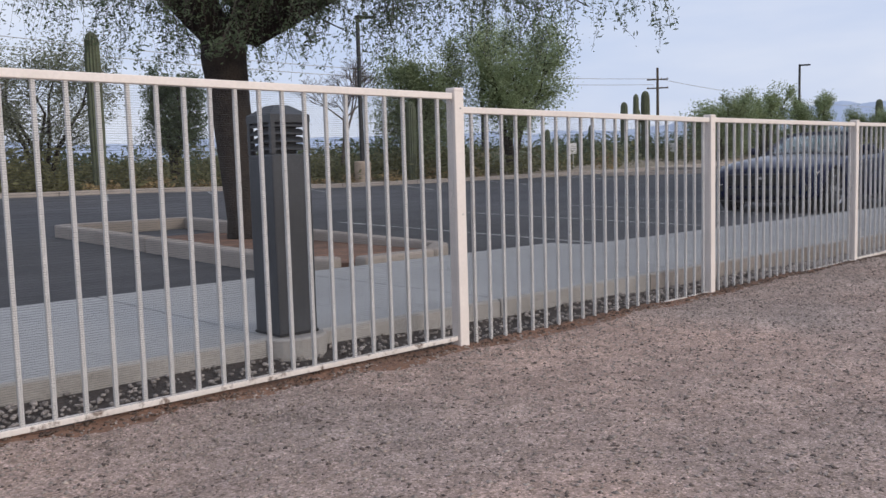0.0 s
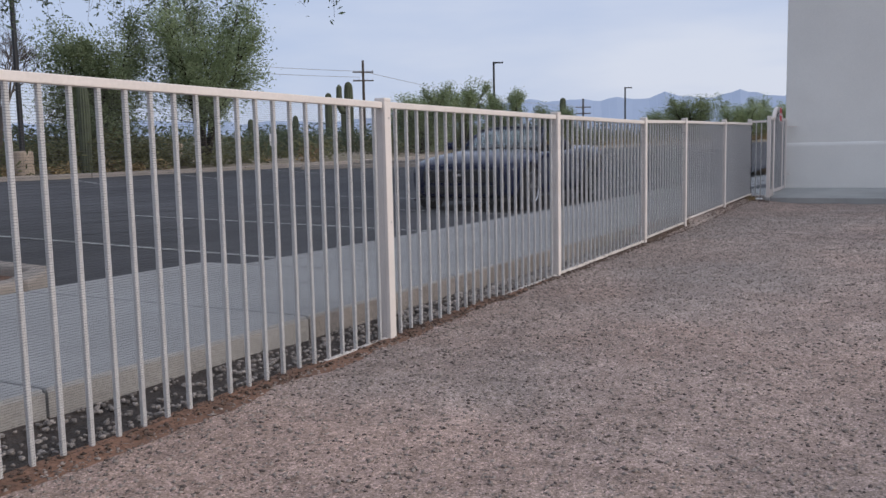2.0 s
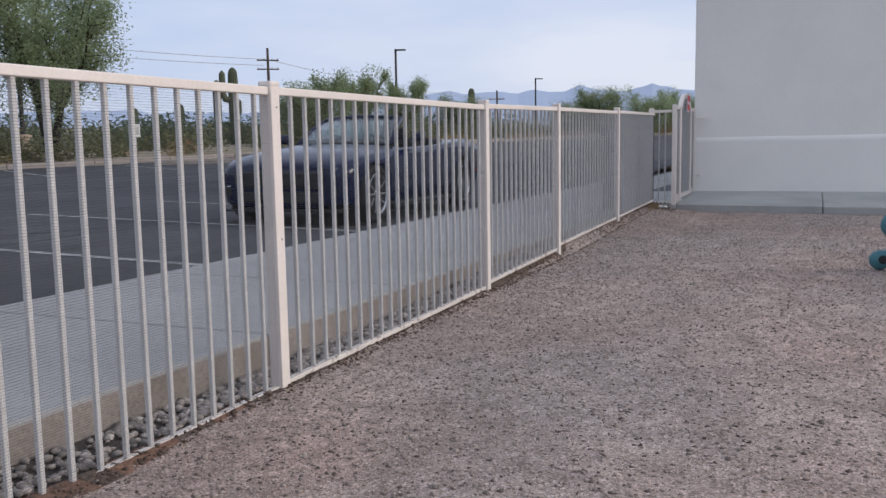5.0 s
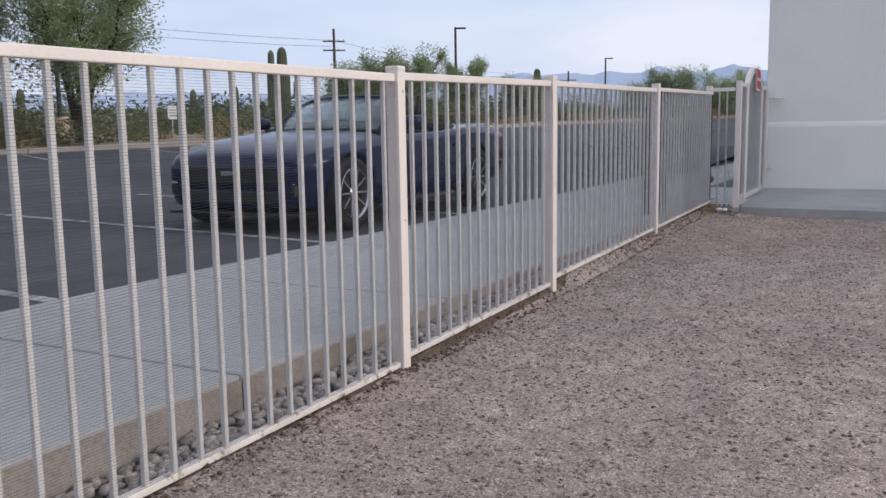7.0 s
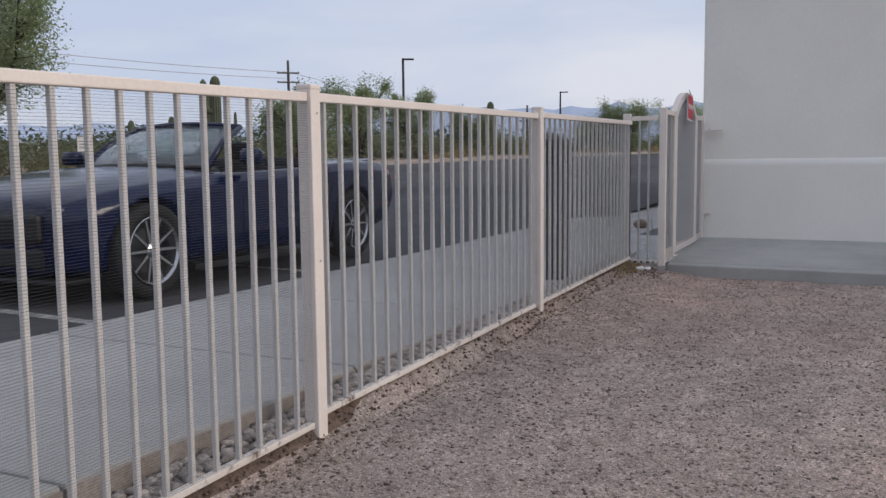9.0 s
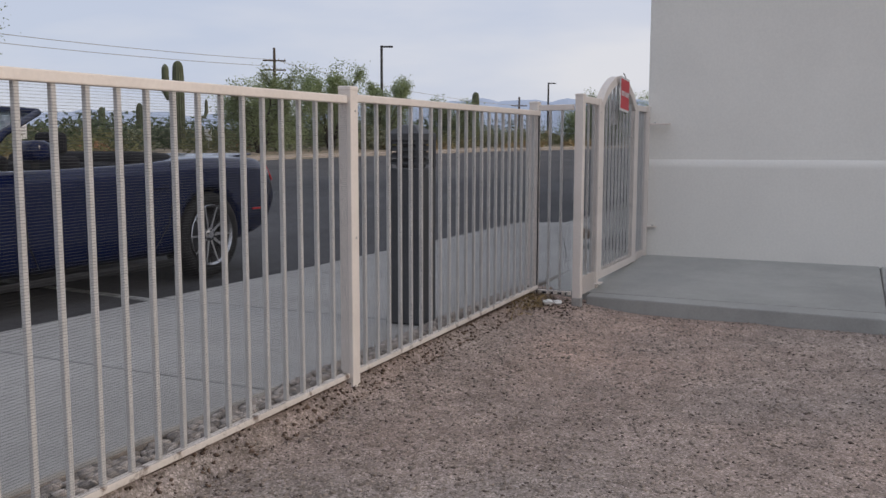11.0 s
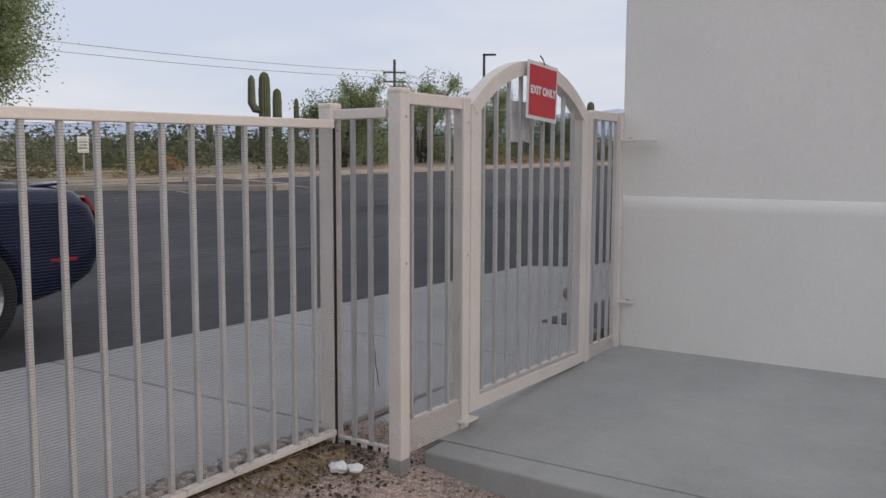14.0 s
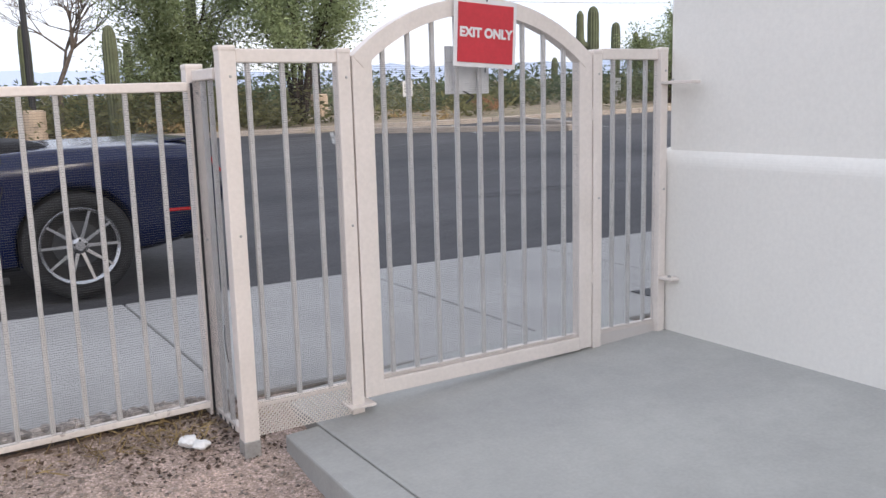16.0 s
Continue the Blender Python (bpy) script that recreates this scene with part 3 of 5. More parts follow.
def landing(x0, x1, y0, y1, drop=0.0, edge=0.012):
    """A piece of the landing, which falls gently away from the wall."""
    bm = boxed(x0, x1, y0, y1, -0.1, 0.1, edge)
    for v in bm.verts:
        if v.co.x < SX + 0.05:
            v.co.x += 0.05 * max(0.0, min(1.0, (v.co.y - 1.38) / 1.8))
        if v.co.z > 0.05:
            v.co.z += 0.08 * (v.co.x - SX) / (WX - SX) - drop
    return bm


part("slab", landing(SX, SX + 0.18, 1.385, SLAB_Y, 0.0005, 0.009), M["slab"], slab)
part("slab", landing(SX + 0.1825, WX, 1.385, near_edge(18) - 0.005, 0, 0.002), M["slab"], slab)
part("slab", landing(SX, WX, -3.2, 1.375, 0, 0.016), M["slab"], slab)
part("slab", landing(SX, WX, -9, -3.21, 0, 0.016), M["slab"], slab)
part("joint_bed", landing(SX + 0.02, WX - 0.01, -9, SLAB_Y - 0.02, 0.012, 0), M["joint"], slab)


# ---- fence ----
fence = tagged(base("fence"), "almond painted steel picket fence with fine wire screen", "fence")
FY = 3.494
PITCH = 0.0072


def wire_grid(x0, x1, z0, z1, y, pitch=PITCH, r=0.00035):
    """A fine square wire screen in the plane of a fence, wire by wire."""
    zs, xs = np.arange(z0, z1, pitch), np.arange(x0, x1, pitch)
    v, f = [], []

    def wire(a, b, u, w):
        k = len(v)
        for p in (a, b):
            v.extend([p + u, p + w, p - u, p - w])
        for i in range(4):
            j = (i + 1) % 4
            f.append((k + i, k + j, k + 4 + j, k + 4 + i))
    ux, uy, uz = np.array([r, 0, 0]), np.array([0, r, 0]), np.array([0, 0, r])
    for z in zs:
        wire(np.array([x0, y, z]), np.array([x1, y, z]), uy, uz)
    for x in xs:
        wire(np.array([x, y - r, z0]), np.array([x, y - r, z1]), ux * 0.45, uy * 0.45)
    return v, f


picket_data = {}


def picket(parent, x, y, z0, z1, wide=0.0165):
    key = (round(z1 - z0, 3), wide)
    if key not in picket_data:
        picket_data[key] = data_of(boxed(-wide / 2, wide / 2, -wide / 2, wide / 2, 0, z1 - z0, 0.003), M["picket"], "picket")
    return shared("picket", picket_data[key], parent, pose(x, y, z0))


def fence_post(x, y, top, size, foot=-0.12, label="almond painted square steel fence post set in gravel", flange=False):
    post = base("post", pose(x, y, 0))
    post.parent = fence
    post["label"] = label
    part("shaft", boxed(-size / 2, size / 2, -size / 2, size / 2, foot, top - 0.012, 0.004), M["fence"], post)
    bm = boxed(-size / 2 - 0.002, size / 2 + 0.002, -size / 2 - 0.002, size / 2 + 0.002, top - 0.02, top, 0.006)
    part("cap", bm, M["fence"], post)
    for z in (top - 0.10, top - 0.62):
        part("screw", lathe(bmesh.new(), [(0.005, 0), (0.0045, 0.002), (0.002, 0.003)], 8, pose(0.006, -size / 2, z, 90, 0, 0)), M["galv"], post)
    return post


def fence_panel(x0, x1, zb0, zt0, zb1, zt1, first, pitch, y=FY, label="almond painted steel picket fence panel with wire screen"):
    """A panel between two posts; its rails run from (zb0, zt0) to (zb1, zt1)."""
    panel = base("panel", pose(x0, y, 0))
    panel.parent = fence
    length = x1 - x0

    def rail(name, za, zb, wide, high):
        bm = boxed(0, 1, -wide / 2, wide / 2, -high / 2, high / 2, 0.004)
        for v in bm.verts:
            v.co = (v.co.x * length, v.co.y, v.co.z + za + (zb - za) * v.co.x)
        part(name, bm, M["rail" if name == "bottom_rail" else "fence"], panel, "soil-splashed bottom rail" if name == "bottom_rail" else "")
    rail("top_rail", zt0 - 0.016, zt1 - 0.016, 0.034, 0.032)
    rail("bottom_rail", zb0 + 0.011, zb1 + 0.011, 0.03, 0.024)
    n = int((x1 - 0.02 - first) / pitch) + 1
    for i in range(n):
        q = (first + pitch * i - x0) / length
        zb, zt = zb0 + (zb1 - zb0) * q, zt0 + (zt1 - zt0) * q
        picket(panel, length * q, 0, round(zb + 0.02, 2), round(zt - 0.026, 2))
    v, f = wire_grid(0.0, length, 0.02, 1.0, -0.013)
    v = np.array(v)
    q = v[:, 0] / length
    zb, zt = zb0 + (zb1 - zb0) * q, zt0 + (zt1 - zt0) * q
    v[:, 2] = zb + (v[:, 2] - 0.0) * (zt - 0.03 - zb)
    screen = cloud("wire_screen", v, f, M["screen"], panel)
    tagged(screen, "fine grey square wire screen", kind="stuff")
    return panel


# post x, post top, post size; panel to the next: bottom and top of its rails
POSTS = [(-6.3, 1.30, 0.06), (-3.9, 1.30, 0.06), (-1.5, 1.30, 0.06), (0.95, 1.30, 0.06), (3.38, 1.285, 0.062), (5.77, 1.21, 0.058), (8.17, 1.22, 0.058), (10.59, 1.245, 0.058), (12.335, 1.285, 0.06), (14.77, 1.33, 0.06), (17.19, 1.395, 0.06)]
PICKETS = [(-6.2, 0.109), (-3.8, 0.109), (-1.4, 0.109), (1.079, 0.109), (3.488, 0.1098), (5.885, 0.109), (8.316, 0.1087), (10.712, 0.1074), (12.427, 0.1105), (14.893, 0.1082)]
PANELS = [(0.03, 1.262, 0.03, 1.262), (0.03, 1.262, 0.03, 1.262), (0.03, 1.262, 0.03, 1.262), (0.032, 1.262, 0.035, 1.26), (-0.03, 1.195, -0.02, 1.19),
          (-0.03, 1.192, -0.015, 1.198), (-0.005, 1.20, 0.012, 1.214), (0.036, 1.222, 0.06, 1.256), (0.09, 1.258, 0.122, 1.292), (0.122, 1.30, 0.156, 1.333)]
for x, top, size in POSTS:
    fence_post(x, FY + (0.035 if x > 17 else 0), top, size)
for (xa, _, sa), (xb, _, sb), (zb0, zt0, zb1, zt1), (first, pitch) in zip(POSTS, POSTS[1:], PANELS, PICKETS):
    fence_panel(xa + sa / 2, xb - sb / 2, zb0, zt0, zb1, zt1, first, pitch)

# short return panel and gate
GY = 3.227
post_d = fence_post(17.212, GY, 1.44, 0.056, label="almond painted square steel gate post with a bare galvanised foot")
part("foot_sleeve", boxed(-0.0295, 0.0295, -0.0295, 0.0295, -0.1, 0.105, 0.003), M["galv"], post_d, "bare galvanised foot")

ret = base("panel")
ret.parent = fence
ret["label"] = "short return panel beside the gate"
ret.matrix_basis = pose(17.195, FY + 0.008, 0, 0, 0, -90)
rl = FY + 0.008 - GY - 0.038
part("top_rail", boxed(0, rl, -0.016, 0.016, 1.335, 1.372, 0.004), M["fence"], ret)
part("bottom_rail", boxed(0, rl, -0.013, 0.013, 0.12, 0.145, 0.004), M["fence"], ret, "almond bottom rail with black scuffs")
for q, w in ((0.04, 0.03), (0.10, 0.018), (0.15, 0.026), (0.20, 0.012)):
    part("scuff", boxed(q, q + w, -0.0142, -0.0128, 0.122, 0.136, 0.0), M["black_metal"], ret)
for q in (0.33, 0.67):
    picket(ret, rl * q, 0, 0.14, 1.345)
v, f = wire_grid(0.0, rl, 0.13, 1.345, -0.014)
tagged(cloud("wire_screen", v, f, M["screen"], ret), kind="stuff")
part("loose_wire", tube(bmesh.new(), [(0.19, -0.018, 0.50), (0.196, -0.022, 0.45), (0.205, -0.023, 0.42), (0.207, -0.018, 0.37)], [0.0016] * 4, 5), M["black_metal"], ret, "short bent black wire end")
bm = boxed(0.002, 0.010, -0.024, -0.016, 0.1, 1.33, 0.001)
part("edge_strip", bm, M["black_metal"], ret, "thin black edge strip")


def lattice(bm, x0, x1, z0, z1, y, pitch=0.0155, wide=0.0042):
    """Flattened expanded metal: a sheet of small diamond openings."""
    n = int((x1 - x0 + z1 - z0) / pitch) + 1
    for s in (1, -1):
        for i in range(n + 1):
            c = i * pitch
            if s > 0:
                a = (x0 + max(0, c - (z1 - z0)), z0 + min(c, z1 - z0))
                b = (x0 + min(c, x1 - x0), z0 + max(0, c - (x1 - x0)))
            else:
                a = (x1 - max(0, c - (z1 - z0)), z0 + min(c, z1 - z0))
                b = (x1 - min(c, x1 - x0), z0 + max(0, c - (x1 - x0)))
            d = Vector((b[0] - a[0], b[1] - a[1]))
            if d.length < 0.004:
                continue
            o = Vector((-d.y, d.x)).normalized() * wide / 2
            q = [bm.verts.new((p[0] + k * o.x, y + t, p[1] + k * o.y)) for t in (0, 0.002) for p, k in ((a, 1), (b, 1), (b, -1), (a, -1))]
            bm.faces.new(q[:4])
            bm.faces.new(q[:3:-1])
            bm.faces.new((q[0], q[4], q[5], q[1]))
            bm.faces.new((q[2], q[6], q[7], q[3]))
    return bm


def side_panel(x0, x1, n, top=1.43):
    panel = base("panel", pose(x0, GY, 0))
    panel.parent = fence
    panel["label"] = "fixed side panel with diamond mesh kick strip"
    w = x1 - x0
    part("top_rail", boxed(0, w, -0.018, 0.018, top - 0.045, top, 0.004), M["fence"], panel)
    part("bottom_rail", boxed(0, w, -0.01, 0.014, 0.215, 0.234, 0.003), M["fence"], panel)
    tagged(part("kick_strip", lattice(bmesh.new(), 0, w, 0.115, 0.225, -0.016), M["fence"], panel), "almond expanded metal kick strip", kind="stuff")
    for i in range(1, n + 1):
        picket(panel, w * (i - 0.62) / n if x0 < 18 else w * i / (n + 1) - 0.02, 0, 0.22, round(top - 0.03, 2))
    v, f = wire_grid(0.0, w, 0.23, top - 0.04, -0.013)
    tagged(cloud("wire_screen", v, f, M["screen"], panel), kind="stuff")
    return panel


side_panel(17.24, 17.60, 3)
side_panel(18.82, 19.2, 3, 1.445)
for x, top in ((17.625, 1.435), (18.79, 1.44)):
    p = fence_post(x, GY, top, 0.05, 0.1, "almond painted square gate jamb bolted to the landing")
    part("foot_plate", boxed(-0.045, 0.06, -0.05, 0.04, 0.14, 0.15, 0.002), M["fence"], p)
end_post = fence_post(19.165, GY - 0.015, 1.452, 0.045, 0.13, "almond painted square end post strapped to the wall")
part("foot_plate", boxed(-0.03, 0.045, -0.04, 0.03, 0.14, 0.15, 0.002), M["fence"], end_post)
for z in (1.30, 0.43):
    part("wall_strap", boxed(-0.02, 0.03, -0.2 if z > 1 else -0.1, -0.015, z - 0.007, z + 0.007, 0.003), M["fence"], end_post)
    lug = bmesh.new()
    lathe(lug, [(0.008, 0), (0.009, 0.006), (0.004, 0.009)], 8, pose(0.0, -0.07, z + 0.007))
    part("bolt", lug, M["galv"], end_post)

gate = tagged(base("gate", pose(17.66, GY, 0)), "closed almond painted steel gate with an arched top", "gate")
GW = 1.10
part("stile", boxed(-0.004, 0.075, -0.024, 0.024, 0.165, 1.41, 0.004), M["fence"], gate)
part("stile", boxed(GW - 0.07, GW, -0.024, 0.024, 0.17, 1.42, 0.004), M["fence"], gate)
part("bottom_rail", boxed(0.062, GW - 0.062, -0.022, 0.022, 0.165, 0.222, 0.004), M["fence"], gate)
part("threshold_strip", boxed(0.062, GW - 0.062, -0.005, 0.02, 0.223, 0.236, 0.002), M["fence"], gate)
chord, rise = GW, 0.215
rad = (chord * chord / 4 + rise * rise) / (2 * rise)
half = math.asin(chord / 2 / rad)
bm = bmesh.new()
arc = []
for i in range(29):
    a = -half + 2 * half * i / 28
    ring = []
    for rr, yy in ((rad, -0.024), (rad, 0.024), (rad - 0.06, 0.024), (rad - 0.06, -0.024)):
        ring.append(bm.verts.new((GW / 2 + rr * math.sin(a), yy * 1.1, 1.41 + rise - rad + rr * math.cos(a))))
    arc.append(ring)
for r0, r1 in zip(arc, arc[1:]):
    for k in range(4):
        bm.faces.new((r0[k], r0[(k + 1) % 4], r1[(k + 1) % 4], r1[k]))
bm.faces.new(arc[0])
bm.faces.new(arc[-1][::-1])
bmesh.ops.recalc_face_normals(bm, faces=bm.faces)
part("arch", bm, M["fence"], gate)


def arch_z(x):
    dx = x - GW / 2
    return 1.41 + rise - rad + math.sqrt(max(0, (rad - 0.06) ** 2 - dx * dx))


for i in range(1, 10):
    x = 17.79 - 17.66 + 0.1045 * (i - 1)
    picket(gate, x, 0.004, 0.215, arch_z(x) + 0.02)
v, f = wire_grid(0.06, GW - 0.06, 0.22, 1.60, -0.02)
v = np.array(v)
lim = np.array([arch_z(x) + 0.01 for x in v[:, 0]])
keep_h = v[:, 2] < lim
v[:, 2] = np.minimum(v[:, 2], lim)
f = [q for q in f if any(keep_h[k] for k in q)]
tagged(cloud("wire_screen", v, f, M["screen"], gate), kind="stuff")
for z in (0.45, 1.15):
    part("hinge", lathe(bmesh.new(), [(0.009, 0), (0.009, 0.05)], 8, pose(GW + 0.004, -0.02, z)), M["fence"], gate)

# sign on the gate
sign = tagged(base("sign", pose(18.205, GY - 0.046, 1.49, 0, 3.0, 0)), "red square sign with white lettering tied to the gate", "sign")
part("board", boxed(-0.142, 0.142, -0.004, 0.0, -0.125, 0.125, 0.001), M["sign_white"], sign, "white board border")
part("red_field", boxed(-0.126, 0.126, -0.0075, -0.0045, -0.108, 0.108, 0.0008), M["sign_red"], sign, "red printed field")


def lettering(text, size, material, parent, m, name="lettering", bold=0.0):
    cu = bpy.data.curves.new(name, "FONT")
    cu.body, cu.size, cu.align_x, cu.align_y, cu.extrude, cu.offset = text, size, "CENTER", "CENTER", 0.0006, bold
    tmp = new(name, cu)
    dg = bpy.context.evaluated_depsgraph_get()
    me = bpy.data.meshes.new_from_object(tmp.evaluated_get(dg))
    bpy.data.objects.remove(tmp)
    me.materials.clear()
    me.materials.append(material)
    return shared(name, me, parent, m)


lettering("EXIT ONLY", 0.0475, M["sign_white"], sign, pose(0, -0.0085, 0.0, 90, 0, 0), bold=0.0022)
for dx, dz in ((0.0, 0.13), (0.0, -0.13)):
    part("tie", tube(bmesh.new(), [(dx, -0.008, dz - 0.012), (dx + 0.006, 0.0, dz + 0.01), (dx - 0.01, 0.01, dz + 0.03)], [0.003] * 3, 6), M["black_metal"], sign, "black cable tie")
plate = tagged(base("sign", pose(18.17, GY + 0.03, 1.36)), "pale grey blank plate behind the gate pickets", "sign plate")
part("board", boxed(-0.1, 0.1, -0.003, 0.003, -0.09, 0.09, 0.001), M["sign_white"], plate)
part("tie", tube(bmesh.new(), [(-0.02, -0.004, -0.08), (0.01, -0.03, -0.1), (-0.03, -0.035, -0.125)], [0.003] * 3, 6), M["black_metal"], plate)


# ---- lighted bollards ----
def bollard(x, y, z, turn, w=0.09):
    b = tagged(base("bollard_light", pose(x, y, z, 0, 0, turn)), "dark grey square louvred bollard light on concrete", "bollard", "bollards")
    part("shaft", boxed(-w, w, -w, w, 0, 0.84, 0.008), M["bollard"], b)
    for sx in (-1, 1):
        for sy in (-1, 1):
            part("corner_post", boxed(sx * w - 0.012 * (sx > 0) * 2, sx * w + 0.012 * (sx < 0) * 2, sy * w - 0.024 * (sy > 0), sy * w + 0.024 * (sy < 0), 0.84, 1.0, 0.003), M["bollard"], b)
    part("lamp_core", boxed(-0.06, 0.06, -0.06, 0.06, 0.84, 0.99, 0.004), M["louvre"], b)
    for i in range(4):
        bm = bmesh.new()
        lathe(bm, [(0.07 * 1.414, 0), (w * 1.38, -0.022), (w * 1.38, -0.016), (0.07 * 1.414, 0.006)], 4, pose(0, 0, 0.88 + 0.036 * i, 0, 0, 45))
        part("louvre", bm, M["bollard"], b)
    bm = bmesh.new()
    lathe(bm, [(w * 1.43, 0.985), (w * 1.43, 1.02), (0.055, 1.066), (0.02, 1.07)], 4, pose(0, 0, 0, 0, 0, 45))
    part("cap", bm, M["bollard"], b)
    part("base_plate", boxed(-w - 0.004, w + 0.004, -w - 0.004, w + 0.004, 0, 0.012, 0.002), M["louvre"], b)
    return b


bollard(15.86, 3.765, WALK_Z, 0, 0.1)
bollard(2.62, 3.90, WALK_Z, 0, 0.105)
footing = lathe(bmesh.new(), [(0.17, -0.1), (0.17, WALK_Z - 0.012), (0.16, WALK_Z - 0.003)], 24)
tagged(part("bollard_footing", footing, M["edge"], m=pose(2.62, 3.87, 0)), "round soil-stained concrete footing at the pavement's edge", "footing", kind="structure")


# ---- parked convertible ----
def evaluated(ob):
    dg = bpy.context.evaluated_depsgraph_get()
    me = bpy.data.meshes.new_from_object(ob.evaluated_get(dg))
    ob.modifiers.clear()
    old = ob.data
    ob.data = me
    bpy.data.meshes.remove(old)


CAR_Z = lot_z(15.8, 7.2)
car = tagged(base("car", pose(13.5, 7.21, CAR_Z)), "dark navy blue two-door convertible with folded black top", "car")
# along the car: u, half width, underside, shoulder height, middle height, cabin (1: open)
STATIONS = [(0.0, 0.70, 0.26, 0.65, 0.69, 0), (0.05, 0.79, 0.21, 0.69, 0.735, 0), (0.2, 0.88, 0.18, 0.735, 0.785, 0), (0.5, 0.93, 0.18, 0.785, 0.85, 0),
            (0.93, 0.955, 0.18, 0.825, 0.90, 0), (1.35, 0.95, 0.18, 0.86, 0.945, 0), (1.72, 0.945, 0.18, 0.885, 0.965, 0), (1.86, 0.945, 0.18, 0.89, 0.60, 1),
            (2.3, 0.94, 0.18, 0.90, 0.5, 1), (2.8, 0.94, 0.18, 0.915, 0.5, 1), (3.2, 0.945, 0.18, 0.94, 0.62, 1), (3.4, 0.955, 0.18, 0.955, 0.965, 0),
            (3.69, 0.965, 0.19, 0.97, 0.985, 0), (4.1, 0.95, 0.22, 0.965, 0.995, 0), (4.45, 0.92, 0.27, 0.96, 0.995, 0), (4.68, 0.89, 0.31, 0.955, 0.99, 0),
            (4.76, 0.86, 0.34, 0.95, 0.985, 0), (4.79, 0.82, 0.37, 0.93, 0.965, 0)]
bm = bmesh.new()
loops = []
for u, hw, zb, zs, zt, cab in STATIONS:
    if cab:
        halfp = [(0, zb), (0.84 * hw, zb), (0.955 * hw, zb + 0.07), (0.99 * hw, zb + 0.24), (0.997 * hw, zs - 0.30), (hw, zs - 0.10), (0.935 * hw, zs - 0.008), (0.84 * hw, zs), (0.78 * hw, zs - 0.12), (0.72 * hw, zt), (0, zt)]
    else:
        halfp = [(0, zb), (0.84 * hw, zb), (0.955 * hw, zb + 0.07), (0.99 * hw, zb + 0.24 * min(1, (zs - zb) / 0.6)), (0.997 * hw, zs - 0.30 * min(1, (zs - zb) / 0.6)), (hw, zs - 0.10 * min(1, (zs - zb) / 0.6)), (0.92 * hw, zs - 0.008), (0.80 * hw, zs + 0.25 * (zt - zs)), (0.62 * hw, zs + 0.75 * (zt - zs)), (0.40 * hw, zs + 0.9 * (zt - zs)), (0, zt)]
    ring = [bm.verts.new((u, -y, z)) for y, z in halfp] + [bm.verts.new((u, y, z)) for y, z in halfp[-2:0:-1]]
    loops.append(ring)
for r0, r1 in zip(loops, loops[1:]):
    for k in range(len(r0)):
        j = (k + 1) % len(r0)
        bm.faces.new((r0[k], r0[j], r1[j], r1[k]))
bm.faces.new(loops[0][::-1])
bm.faces.new(loops[-1])
bmesh.ops.recalc_face_normals(bm, faces=bm.faces)
# sharp shoulder and waist lines, crisp tail edge
crease = bm.edges.layers.float.new("crease_edge")
for r0, r1 in zip(loops, loops[1:]):
    for k, amount in ((5, 0.75), (6, 0.5), (2, 0.5)):
        for j in (k, len(r0) - k):
            edge = bm.edges.get((r0[j], r1[j]))
            if edge:
                edge[crease] = amount
for k in range(len(loops[-1])):
    edge = bm.edges.get((loops[-1][k], loops[-1][k - 1]))
    if edge:
        edge[crease] = 0.6
# the tail leans forward above the bumper and tucks in below it
for ring in loops:
    for v in ring:
        v.co.x = min(v.co.x, 4.1 + (v.co.x - 4.1) * 0.86)
        v.co.x = max(v.co.x, 0.94 - (0.94 - v.co.x) * 0.70)
        q = max(0.0, min(1.0, (v.co.x - 4.35) / 0.28))
        v.co.x -= q * (0.17 * max(0.0, min(1.0, (v.co.z - 0.74) / 0.22)) + 0.12 * max(0.0, min(1.0, (0.52 - v.co.z) / 0.2)))
body = part("body", bm, M["car_paint"], car, "glossy navy blue paint", smooth=True)
sub = body.modifiers.new("round", "SUBSURF")
sub.levels = sub.render_levels = 2
evaluated(body)
cut = bmesh.new()
for u in (0.94, 3.70):
    for s in (-1, 1):
        bmesh.ops.create_cone(cut, cap_ends=True, segments=36, radius1=0.375, radius2=0.375, depth=0.44, matrix=pose(u, s * 0.85, 0.355, 90, 0, 0))
cutter = part("cutter", cut, M["car_black"], car)
boo = body.modifiers.new("arches", "BOOLEAN")
boo.operation, boo.object, boo.solver = "DIFFERENCE", cutter, "EXACT"
evaluated(body)
bpy.data.objects.remove(cutter)
for p in body.data.polygons:
    p.use_smooth = True


